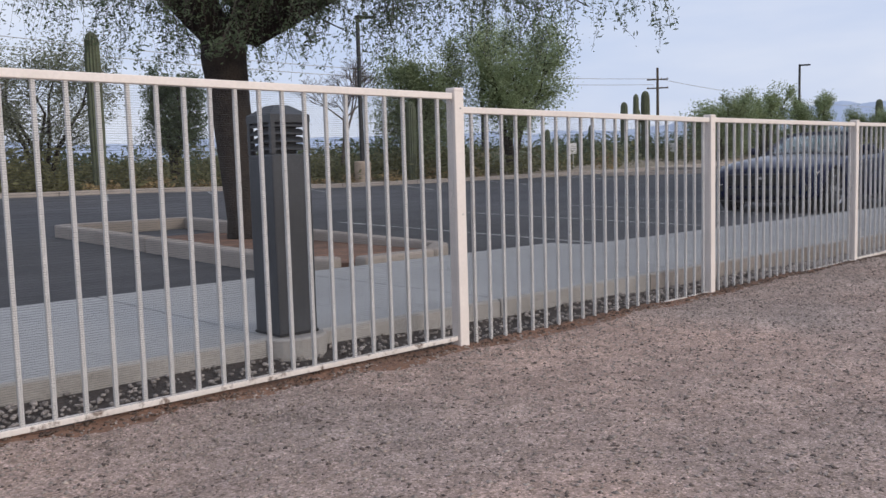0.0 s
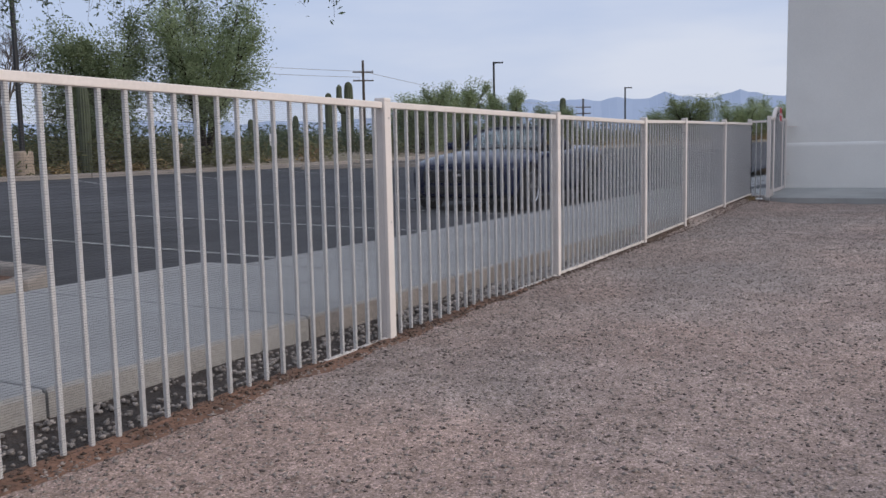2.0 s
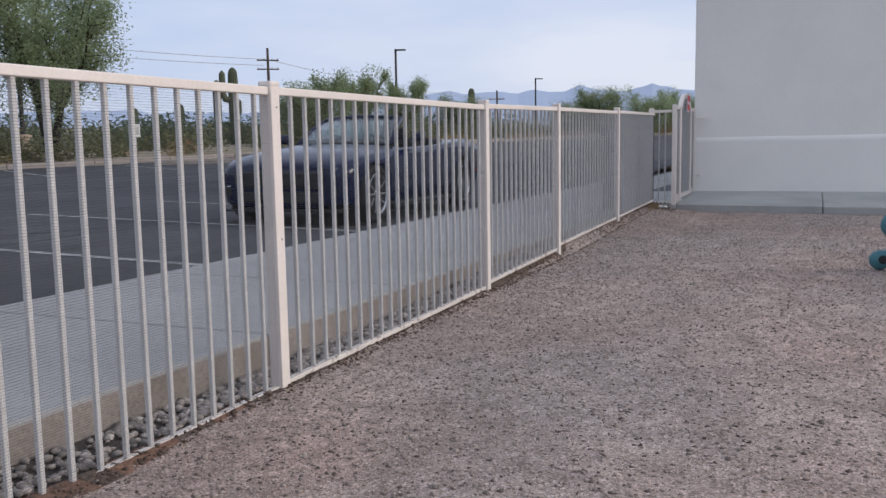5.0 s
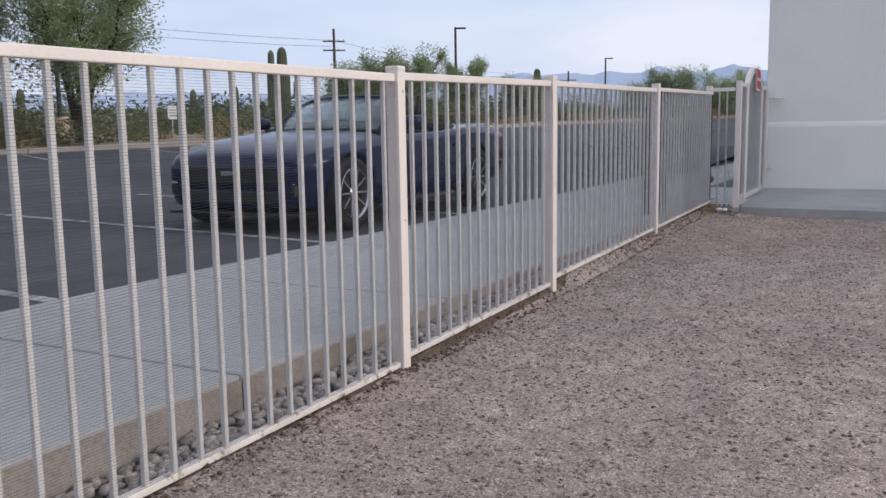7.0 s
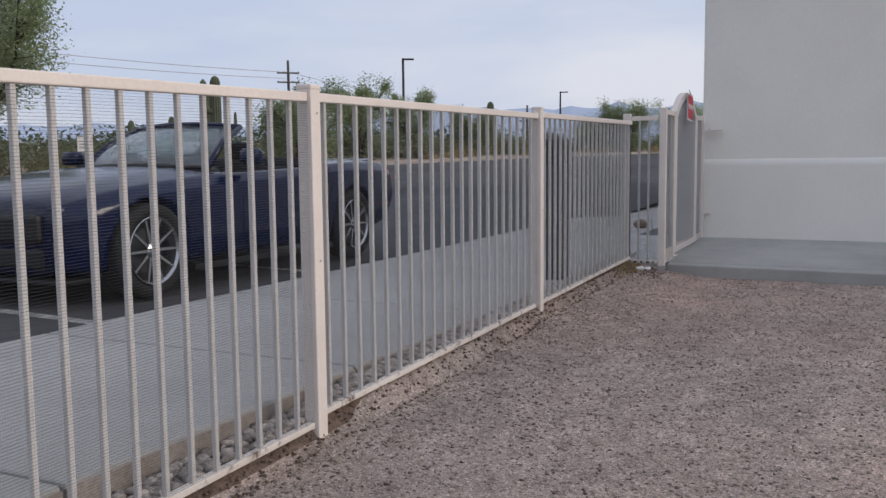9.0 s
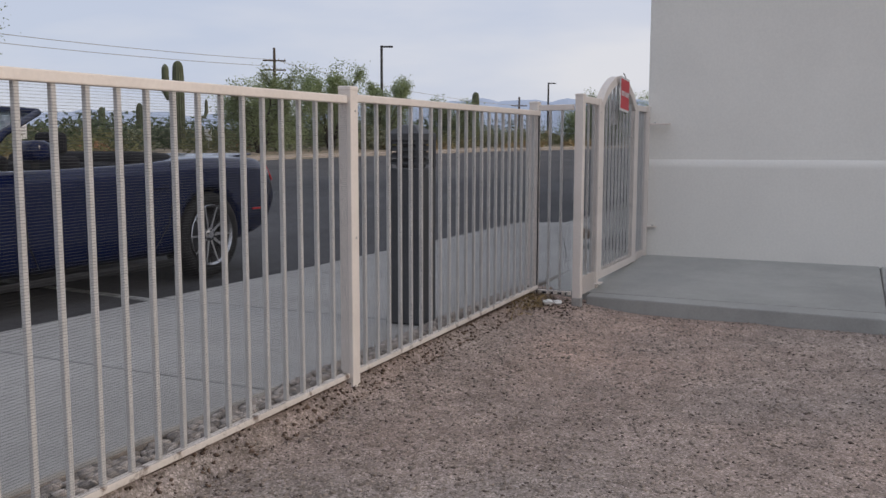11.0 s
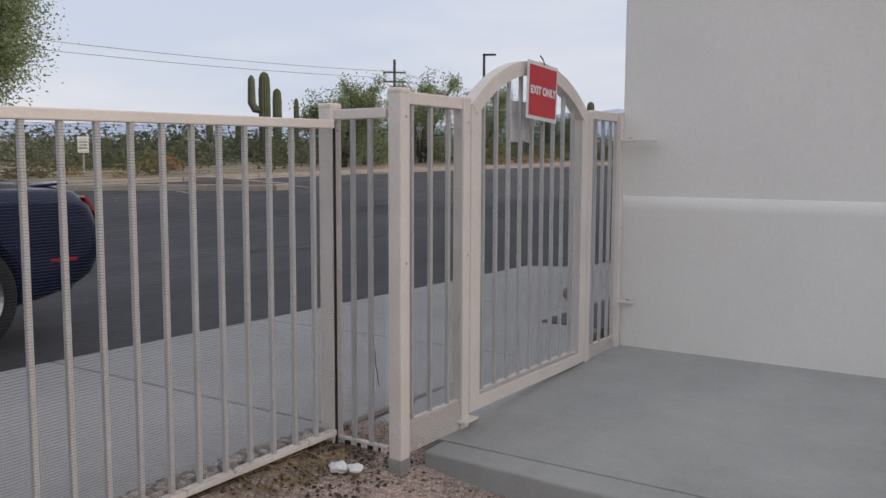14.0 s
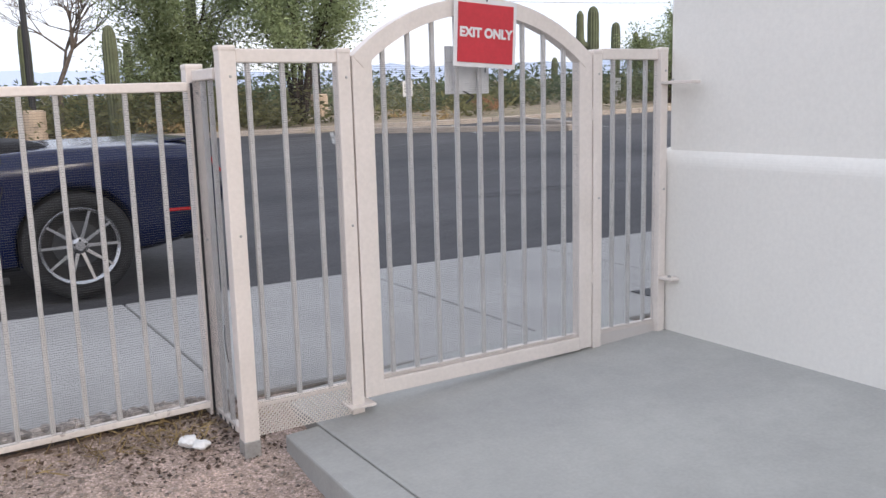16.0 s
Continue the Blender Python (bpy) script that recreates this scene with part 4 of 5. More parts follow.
def wheel(u, side):
    w = base("wheel", pose(u, side * 0.84, 0.345, 0, 0, 0 if side < 0 else 180))
    w.parent = car
    bm = bmesh.new()
    lathe(bm, [(0.245, -0.10), (0.30, -0.115), (0.335, -0.10), (0.345, -0.06), (0.345, 0.06), (0.335, 0.10), (0.30, 0.115), (0.245, 0.10)], 40, pose(0, 0, 0, 90, 0, 0), True)
    part("tyre", bm, M["tyre"], w, "black rubber tyre", smooth=True)
    rim = bmesh.new()
    prof = [(0.228, 0.08), (0.248, 0.112), (0.243, 0.118), (0.226, 0.10), (0.215, 0.02), (0.222, -0.02)]
    rings = [[rim.verts.new(pose(0, 0, 0, 90, 0, 0) @ Vector((r * math.cos(k * math.tau / 40), r * math.sin(k * math.tau / 40), z))) for k in range(40)] for r, z in prof]
    for r0, r1 in zip(rings, rings[1:]):
        for k in range(40):
            rim.faces.new((r0[k], r0[(k + 1) % 40], r1[(k + 1) % 40], r1[k]))
    for i in range(10):
        a = math.tau * i / 10
        d, o = Vector((math.cos(a), 0, math.sin(a))), Vector((-math.sin(a), 0, math.cos(a)))
        pts = [(0.04, 0.012, -0.085), (0.238, 0.0075, -0.108)]
        q = []
        for r, h, y in pts:
            for sgn, dy in ((-1, 0.0), (1, 0.0), (1, 0.022), (-1, 0.022)):
                q.append(rim.verts.new(d * r + o * h * sgn + Vector((0, y + dy, 0))))
        for f4 in ((0, 1, 5, 4), (1, 2, 6, 5), (2, 3, 7, 6), (3, 0, 4, 7)):
            rim.faces.new([q[k] for k in f4])
    lathe(rim, [(0.052, 0.05), (0.052, 0.09), (0.03, 0.1), (0.01, 0.1)], 20, pose(0, 0, 0, 90, 0, 0))
    bmesh.ops.recalc_face_normals(rim, faces=rim.faces)
    part("rim", rim, M["alloy"], w, "silver ten-spoke alloy rim")
    part("brake_disc", lathe(bmesh.new(), [(0.15, 0.0), (0.15, 0.012), (0.05, 0.015)], 28, pose(0, 0, 0, 90, 0, 0)), M["bollard"], w, smooth=False)
    part("backing", lathe(bmesh.new(), [(0.235, -0.05), (0.235, -0.03)], 28, pose(0, 0, 0, 90, 0, 0)), M["car_black"], w)
    for i in range(5):
        a = math.tau * i / 5 + 0.3
        nut = lathe(bmesh.new(), [(0.009, 0.09), (0.008, 0.104)], 6, pose(0, 0, 0, 90, 0, 0) @ pose(0.036 * math.cos(a), 0.036 * math.sin(a), 0))
        part("lug_nut", nut, M["car_black"], w)


for u in (0.94, 3.70):
    for s in (-1, 1):
        wheel(u, s)

# windscreen and its frame
WB, WT = [], []
for i in range(9):
    q = i / 4 - 1
    WB.append(Vector((1.66 + 0.16 * q * q, 0.70 * q, 0.945 - 0.02 * q * q)))
    WT.append(Vector((2.30 + 0.10 * q * q, 0.585 * q, 1.305 - 0.03 * q * q)))
bm = bmesh.new()
rows = [[bm.verts.new(a.lerp(b, k / 4) + Vector((-0.03 * math.sin(math.pi * k / 4), 0, 0.03 * math.sin(math.pi * k / 4)))) for a, b in zip(WB, WT)] for k in range(5)]
for r0, r1 in zip(rows, rows[1:]):
    for i in range(8):
        bm.faces.new((r0[i], r0[i + 1], r1[i + 1], r1[i]))
geo = bmesh.ops.solidify(bm, geom=bm.faces[:], thickness=0.005)
screen = part("windscreen", bm, M["glass"], car, "clear raked windscreen", smooth=True)
screen.visible_shadow = False
part("windscreen_header", tube(bmesh.new(), WT, [0.024] * 9, 8), M["car_paint"], car, smooth=True)
for k in (0, 8):
    part("pillar", tube(bmesh.new(), [WB[k], WB[k].lerp(WT[k], 0.5) + Vector((-0.03, 0, 0.03)), WT[k]], [0.03, 0.026, 0.024], 8), M["car_paint"], car, smooth=True)
part("cowl", tube(bmesh.new(), WB, [0.02] * 9, 6), M["car_black"], car)
part("dashboard", boxed(1.80, 2.05, -0.66, 0.66, 0.66, 0.93, 0.05), M["car_black"], car)
part("rear_view_mirror", boxed(2.16, 2.19, -0.11, 0.11, 1.175, 1.235, 0.012), M["car_black"], car)
part("steering_wheel", lathe(bmesh.new(), [(0.185, -0.012), (0.185, 0.012), (0.165, 0.012), (0.165, -0.012)], 24, pose(2.16, 0.36, 0.86, 0, -68, 0), True), M["car_black"], car)


def seat(u, y, back_h, wide):
    st = base("seat", pose(u, y, 0))
    st.parent = car
    part("cushion", boxed(-0.25, 0.25, -wide, wide, 0.50, 0.64, 0.05), M["soft_top"], st)
    bm = boxed(0.16, 0.30, -wide, wide, 0.58, back_h, 0.05)
    for v in bm.verts:
        v.co.x += 0.25 * (v.co.z - 0.58)
    part("backrest", bm, M["soft_top"], st)
    bm = boxed(0.28, 0.37, -wide * 0.55, wide * 0.55, back_h + 0.01, back_h + 0.17, 0.035)
    part("headrest", bm, M["soft_top"], st)


seat(2.35, 0.37, 0.98, 0.24)
seat(2.35, -0.37, 0.98, 0.24)
part("rear_bench", boxed(3.0, 3.3, -0.6, 0.6, 0.5, 0.93, 0.06), M["soft_top"], car)
bm = boxed(3.12, 3.62, -0.70, 0.70, 0.90, 1.055, 0.07)
for v in bm.verts:
    v.co.z -= 0.05 * (v.co.y / 0.7) ** 2 + 0.10 * max(0, v.co.x - 3.4)
part("folded_top", bm, M["soft_top"], car, "folded black canvas roof", smooth=True)
bm = boxed(4.27, 4.53, -0.72, 0.72, 0.978, 0.994, 0.006)
for v in bm.verts:
    v.co.z += 0.08 * (v.co.x - 4.24) - 0.02 * (v.co.y / 0.72) ** 4
spoiler = part("spoiler", bm, M["car_paint"], car)
for y in (-0.5, 0.5):
    part("spoiler_foot", boxed(4.30, 4.40, y - 0.02, y + 0.02, 0.945, 0.99, 0.006), M["car_paint"], spoiler)
for s in (-1, 1):
    mir = base("door_mirror", pose(2.02, s * 0.94, 0.93))
    mir.parent = car
    bm = boxed(-0.09, 0.05, -0.02, 0.16, 0.02, 0.15, 0.04) if s > 0 else boxed(-0.09, 0.05, -0.16, 0.02, 0.02, 0.15, 0.04)
    part("housing", bm, M["car_paint"], mir, smooth=True)
    part("mirror_foot", boxed(-0.03, 0.03, -0.05, 0.03, -0.03, 0.03, 0.008), M["car_black"], mir)
    y = s * 0.951
    handle = boxed(3.02, 3.22, y - 0.012, y + 0.012, 0.735, 0.762, 0.008)
    part("door_handle", handle, M["car_paint"], car)
    seam = bmesh.new()
    tube(seam, [(1.98, s * 0.905, 0.865), (1.96, s * 0.944, 0.70), (1.98, s * 0.942, 0.42), (2.06, s * 0.928, 0.26)], [0.004] * 4, 4)
    part("door_seam", seam, M["car_black"], car)
    seam = bmesh.new()
    tube(seam, [(3.30, s * 0.91, 0.925), (3.29, s * 0.949, 0.74), (3.22, s * 0.944, 0.46), (3.06, s * 0.932, 0.26)], [0.004] * 4, 4)
    part("door_seam", seam, M["car_black"], car)
    part("sill_trim", boxed(1.36, 3.28, s * 0.93 - 0.02, s * 0.93 + 0.02, 0.15, 0.2, 0.01), M["car_black"], car, "black lower sill trim")
    # lamps
    bm = boxed(0.08, 0.42, -0.03, 0.022, -0.02, 0.024, 0.01)
    part("headlight", bm, M["lamp_lens"], car, "clear slim headlight lens", m=pose(0.255, s * 0.70, 0.635, 0, -9, s * 17))
    part("fog_trim", boxed(0.0, 0.012, -0.10, 0.10, -0.008, 0.008, 0.003), M["chrome"], car, "thin bright fog lamp trim", m=pose(0.315, s * 0.64, 0.462, 0, 0, s * 24))
    part("fog_recess", boxed(0.0, 0.05, -0.12, 0.12, -0.05, 0.05, 0.01), M["car_black"], car, m=pose(0.32, s * 0.63, 0.40, 0, 0, s * 24))
    for k in range(3):
        part("tail_light", boxed(-0.012, 0.012, -0.028, 0.028, -0.09, 0.09, 0.006), M["tail_red"], car, "red vertical tail light bar", m=pose(4.648 - 0.014 * k, s * (0.66 + 0.075 * k), 0.83, 0, -35, 0))
    part("side_marker", boxed(4.26, 4.44, s * 0.912 - 0.02, s * 0.912 + 0.02, 0.515, 0.535, 0.004), M["tail_red"], car, "small red side marker")
bm = boxed(0.247, 0.325, -0.60, 0.60, 0.44, 0.635, 0.03)
part("grille", bm, M["car_black"], car, "black honeycomb grille")
for k in range(5):
    part("grille_bar", boxed(0.241, 0.249, -0.54, 0.54, 0.49 + 0.026 * k, 0.496 + 0.026 * k), M["car_black"], car)
part("badge", boxed(0.232, 0.241, -0.07, 0.07, 0.535, 0.575, 0.004), M["chrome"], car, "small plain chrome badge shape")
part("lower_grille", boxed(0.275, 0.335, -0.60, 0.60, 0.27, 0.40, 0.02), M["car_black"], car)
part("front_splitter", boxed(0.265, 0.535, -0.78, 0.78, 0.165, 0.195, 0.01), M["car_black"], car)
part("rear_diffuser", boxed(4.42, 4.58, -0.66, 0.66, 0.28, 0.40, 0.02), M["car_black"], car)


# ---- trees ----
def leaf_quads(centres, rng, length, wide, droop=0.3):
    """A small folded leaf at every centre."""
    n = len(centres)
    d = rng.standard_normal((n, 3))
    d[:, 2] = d[:, 2] * 0.6 - droop
    d /= np.linalg.norm(d, axis=1)[:, None]
    o = np.cross(d, rng.standard_normal((n, 3)))
    o /= np.linalg.norm(o, axis=1)[:, None] + 1e-9
    s = (0.6 + 0.8 * rng.random(n))[:, None]
    a, b = centres - d * length * s, centres + d * length * s
    c, e = centres + o * wide * s, centres - o * wide * s
    v = np.stack([a, c, b, e], 1).reshape(-1, 3)
    return v, np.arange(4 * n).reshape(-1, 4)


def tree(x, y, height, radius, seed, leaves=14000, leaf=(0.05, 0.021), material="leaf", trunk=0.13, stems=5, low=0.3, z=None, label="", clumps=80, spread=0.2):
    """Several slender rising stems with side branches, each ending in a ragged plume of leaves."""
    rng = np.random.default_rng(seed)
    z = ground_z(x, y) - 0.02 if z is None else z
    t = tagged(base("tree", pose(x, y, z)), label or "leafy green desert tree with a loose crown", "tree", "trees")
    wood = bmesh.new()
    plumes = []
    lines = []
    for k in range(stems):
        a = math.tau * (k + 0.6 * rng.random()) / stems
        out = radius * (0.25 + 0.5 * rng.random())
        top = height * (0.66 + 0.3 * rng.random())
        line = [np.array([0.06 * math.cos(a), 0.06 * math.sin(a), -0.1]), np.array([0.3 * out * math.cos(a), 0.3 * out * math.sin(a), top * 0.35]),
                np.array([0.75 * out * math.cos(a + 0.3), 0.75 * out * math.sin(a + 0.3), top * 0.7]), np.array([out * math.cos(a), out * math.sin(a), top])]
        tube(wood, line, [trunk * 0.75, trunk * 0.55, trunk * 0.32, trunk * 0.08], 7)
        lines.append(line)
    for i in range(clumps):
        line = lines[i % stems]
        q = 3 * (low + (1 - low) * rng.random() ** 0.8)
        j = min(2, int(q))
        s0 = line[j] + (line[j + 1] - line[j]) * (q - j)
        a = math.atan2(s0[1], s0[0]) + rng.normal(0, 1.1)
        reach = radius * (0.18 + 0.5 * rng.random()) * (1.25 - 0.3 * q)
        e = s0 + np.array([reach * math.cos(a), reach * math.sin(a), height * (0.02 + 0.14 * rng.random())])
        tube(wood, [s0, (s0 + e) / 2 + rng.normal(0, 0.05 * radius, 3), e], [trunk * 0.16, trunk * 0.1, trunk * 0.03], 4, cap=False)
        plumes.append((s0, e))
    part("trunk", wood, M["bark"], t)
    per = int(leaves * 1.7) // clumps
    pts = []
    for s0, e in plumes:
        q = 0.35 + 0.8 * rng.random(per)
        fat = spread * radius * (0.35 + 0.75 * rng.random())
        p = s0 + (e - s0) * q[:, None] + np.clip(rng.standard_normal((per, 3)), -1.7, 1.7) * np.array([0.65, 0.65, 0.75]) * fat
        pts.append(p + np.array([0, 0, 0.15 * fat]))
    pts = np.concatenate(pts)
    pts = pts[pts[:, 2] > 0.05]
    v, f = leaf_quads(pts, rng, *leaf)
    cloud("crown", v, f, M[material], t)
    return t


tree(26.3, 24.2, 5.8, 2.9, 11, 25000, stems=7, low=0.3, label="broad green multi-stemmed tree behind the kerb", clumps=150)
tree(23.3, 26.4, 4.9, 2.7, 12, 24000, stems=6, low=0.12, label="dense green tree behind the kerb", clumps=120)
tree(15.0, 30.6, 3.9, 1.9, 13, 12000, material="leaf_dark", low=0.3, label="small rounded dark green tree among scrub")
tree(10.5, 31.0, 5.2, 2.9, 14, 11400, material="leaf_dry", low=0.25, label="sparse grey-green tree among scrub")
tree(4.0, 33.0, 4.4, 2.7, 15, 11400, material="leaf_dry", low=0.25, label="sparse grey-green tree among scrub")
tree(39.6, 22.6, 3.0, 2.0, 16, 10500, low=0.1, label="bushy green tree behind the kerb")
tree(43.0, 24.2, 2.8, 2.0, 17, 10500, low=0.1, label="bushy green tree behind the kerb")
tree(45.6, 23.2, 3.4, 1.9, 18, 12000, low=0.1, label="bushy green tree behind the kerb")
tree(50.2, 23.0, 3.3, 1.7, 19, 10500, low=0.1, label="bushy green tree behind the kerb")
tree(57.2, 22.0, 2.6, 2.0, 20, 9000, low=0.05, label="low bushy green tree behind the kerb")
tree(62.6, 14.4, 2.8, 2.3, 21, 10500, material="leaf", low=0.05, label="low green tree beyond the car park")
tree(67, 17.5, 2.4, 2.5, 25, 9000, material="leaf", low=0.05, label="low green tree beyond the car park")
tree(69, 12.5, 2.9, 2.5, 22, 10500, material="leaf", low=0.05, label="low green tree beyond the car park")
tree(74, 10.8, 2.9, 2.3, 23, 10500, material="leaf", low=0.05, label="low green tree beyond the car park")
tree(80, 8.0, 3.0, 2.3, 24, 10500, material="leaf", low=0.05, label="low green tree beyond the car park")


def shade_tree():
    """The big tree of the parking island: a leaning forked trunk and hanging sprays of tiny leaves."""
    rng = np.random.default_rng(40)
    bx, by, bz = 5.8, 9.75, 0.12
    t = tagged(base("tree", pose(bx, by, bz)), "large dark-barked shade tree with drooping feathery foliage", "tree", "trees")
    wood = bmesh.new()
    path = [(0.06, 0, -0.1), (0.03, 0.02, 0.25), (-0.05, 0.02, 0.9), (-0.10, 0.05, 1.6), (-0.16, 0.05, 2.15), (-0.17, 0.06, 2.5)]
    tube(wood, path, [0.30, 0.24, 0.225, 0.235, 0.27, 0.25], 14)
    limbs = [((-0.25, 0.0, 2.45), (-0.75, -0.1, 3.2), (-1.6, -0.6, 4.2), (-2.8, -1.2, 4.9)), ((0.05, 0.05, 2.4), (0.25, 0.0, 3.1), (0.9, -0.8, 4.1), (2.2, -1.9, 4.7)),
             ((-0.18, 0.2, 2.45), (-0.3, 0.8, 3.4), (-0.5, 1.9, 4.4), (-0.8, 3.0, 5.0)), ((0.0, -0.1, 2.5), (0.1, -0.7, 3.6), (0.0, -1.8, 4.4), (-0.3, -3.0, 4.7)),
             ((0.05, -0.08, 2.45), (0.55, -0.9, 3.15), (1.15, -2.2, 3.55), (1.8, -3.7, 3.45)), ((0.1, -0.1, 2.45), (0.9, -0.9, 3.0), (1.8, -2.1, 3.3), (2.6, -3.3, 3.2)), ((0.1, 0.1, 2.5), (0.7, 0.6, 3.5), (1.9, 1.2, 4.4), (3.2, 1.6, 4.8)), ((-0.3, 0.1, 2.5), (-1.0, 0.9, 3.6), (-2.2, 1.6, 4.6), (-3.2, 2.2, 5.0))]
    tips = []
    for l in limbs:
        tube(wood, l, [0.19, 0.15, 0.09, 0.04], 9)
        for k in range(52):
            q = rng.random() ** 0.7
            i = min(2, int(q * 3))
            a, b = Vector(l[i]), Vector(l[i + 1])
            s = a.lerp(b, q * 3 - i)
            if s.z < 2.95:
                continue
            d = Vector((rng.normal(), rng.normal(), 0.25 * rng.normal())).normalized()
            e = s + d * (0.8 + 1.4 * rng.random()) + Vector((0, 0, 0.1))
            tube(wood, [s, s.lerp(e, 0.5) + Vector((0, 0, 0.15)), e], [0.028, 0.018, 0.007], 4, cap=False)
            tips.append((s.lerp(e, 0.6), e))
    part("trunk", wood, M["bark"], t, smooth=True)
    pts, twigs = [], bmesh.new()
    for s, e in tips:
        for k in range(6):
            p = s.lerp(e, rng.random()) + Vector(rng.normal(0, 0.12, 3))
            d = Vector((rng.normal(), rng.normal(), 0)).normalized()
            length = 0.45 + 0.95 * rng.random() ** 1.5
            curve = [p + d * (0.42 * q * length) + Vector((0, 0, -length * q ** 1.6)) for q in (0, 0.33, 0.66, 1.0)]
            curve = [Vector((c.x, c.y, max(c.z, 1.85 + 0.5 * rng.random()))) if c.z < 1.9 else c for c in curve]
            tube(twigs, curve, [0.004, 0.003, 0.002, 0.0015], 3, cap=False)
            n = int(60 * length)
            for i in range(n):
                q = rng.random() * 3
                j = min(2, int(q))
                pts.append(np.array(curve[j].lerp(curve[j + 1], q - j)) + rng.normal(0, 0.035, 3))
    tagged(part("twig_spray", twigs, M["twig"], t), "thin hanging grey twigs", kind="stuff")
    v, f = leaf_quads(np.array(pts), rng, 0.026, 0.0085, 0.5)
    cloud("crown", v, f, M["leaf_dark"], t)


shade_tree()


def bare_tree(x, y, height, seed):
    rng = random.Random(seed)
    t = tagged(base("tree", pose(x, y, ground_z(x, y))), "bare leafless grey tree among scrub", "tree", "trees")
    wood = bmesh.new()

    def grow(p, d, length, r, depth):
        q = p + d * length
        tube(wood, [p, p.lerp(q, 0.5) + Vector((rng.gauss(0, 0.04), rng.gauss(0, 0.04), 0)), q], [r, r * 0.8, r * 0.6], 5, cap=False)
        if depth:
            for _ in range(3):
                e = (d + Vector((rng.gauss(0, 0.55), rng.gauss(0, 0.55), rng.gauss(0.1, 0.3)))).normalized()
                grow(q, e, length * rng.uniform(0.6, 0.85), r * 0.6, depth - 1)
    grow(Vector((0, 0, -0.1)), Vector((0.05, 0, 1)), height * 0.32, 0.11, 6)
    part("trunk", wood, M["twig"], t)


bare_tree(20.3, 27.4, 4.6, 8)
bare_tree(24.6, 27.6, 3.8, 9)
bare_tree(8.0, 30.5, 3.4, 10)


def scrub(name, label, count, seed, tall, material, inner, outer, per=170, leaf=(0.10, 0.035), span=(-18, 84)):
    """A belt of desert bushes behind the kerb."""
    rng = np.random.default_rng(seed)
    pts = []
    for i in range(count):
        x = rng.uniform(*span)
        y = kerb_y(min(x, 80)) + inner + (outer - inner) * rng.random() ** 1.6
        if x > 76:
            y = rng.uniform(-20, 30)
        if (27.5 < x < 46 and y < 25.9 or 26 < x < 30.5 and y < 29) and rng.random() < 0.93:
            continue
        h = tall * (0.5 + 0.7 * rng.random())
        z = ground_z(x, y)
        k = np.clip(rng.normal(0, 1, (per, 3)), -1.6, 1.6) * np.array([0.55 * h, 0.55 * h, 0.33 * h])
        k[:, 2] = np.abs(k[:, 2] + 0.3 * h)
        pts.append(k + np.array([x, y, z]))
    v, f = leaf_quads(np.concatenate(pts), rng, *leaf, 0.0)
    return tagged(cloud(name, v, f, M[material]), label, "scrub", kind="stuff")


scrub("scrub", "olive desert scrub behind the kerb", 300, 31, 1.05, "scrub", 2.2, 14)
scrub("scrub", "tall golden-olive brush behind the kerb", 230, 35, 1.45, "scrub", 1.6, 8, span=(-14, 27))
scrub("scrub", "dark green desert bushes behind the kerb", 220, 32, 1.5, "leaf_dark", 4.5, 26)
scrub("scrub", "dense dark brush far behind the kerb", 150, 36, 1.6, "leaf_dark", 8, 24, 190, (0.13, 0.05), span=(4, 62))
scrub("scrub", "dusty grey-green desert bushes", 240, 33, 1.25, "leaf_dry", 2.5, 45)
scrub("scrub", "low dry straw-coloured brush", 200, 34, 0.4, "grass", 0.9, 4, 90, (0.10, 0.02))


def dead_bush(x, y, tall, seed):
    """A dome of fine dry twigs."""
    rng = np.random.default_rng(seed)
    d = rng.standard_normal((1500, 3)) * np.array([0.5, 0.5, 0.42]) * tall
    d[:, 2] = np.abs(d[:, 2]) + 0.05
    v, f = leaf_quads(d, rng, 0.09, 0.012, -0.4)
    t = cloud("bush", v, f, M["dead"])
    t.matrix_basis = pose(x, y, ground_z(x, y))
    tagged(t, "rounded dry orange-brown bush on sandy soil", "bush", "dry bushes")


dead_bush(42.6, 25.6, 0.75, 51)
dead_bush(33.0, 24.4, 0.4, 52)


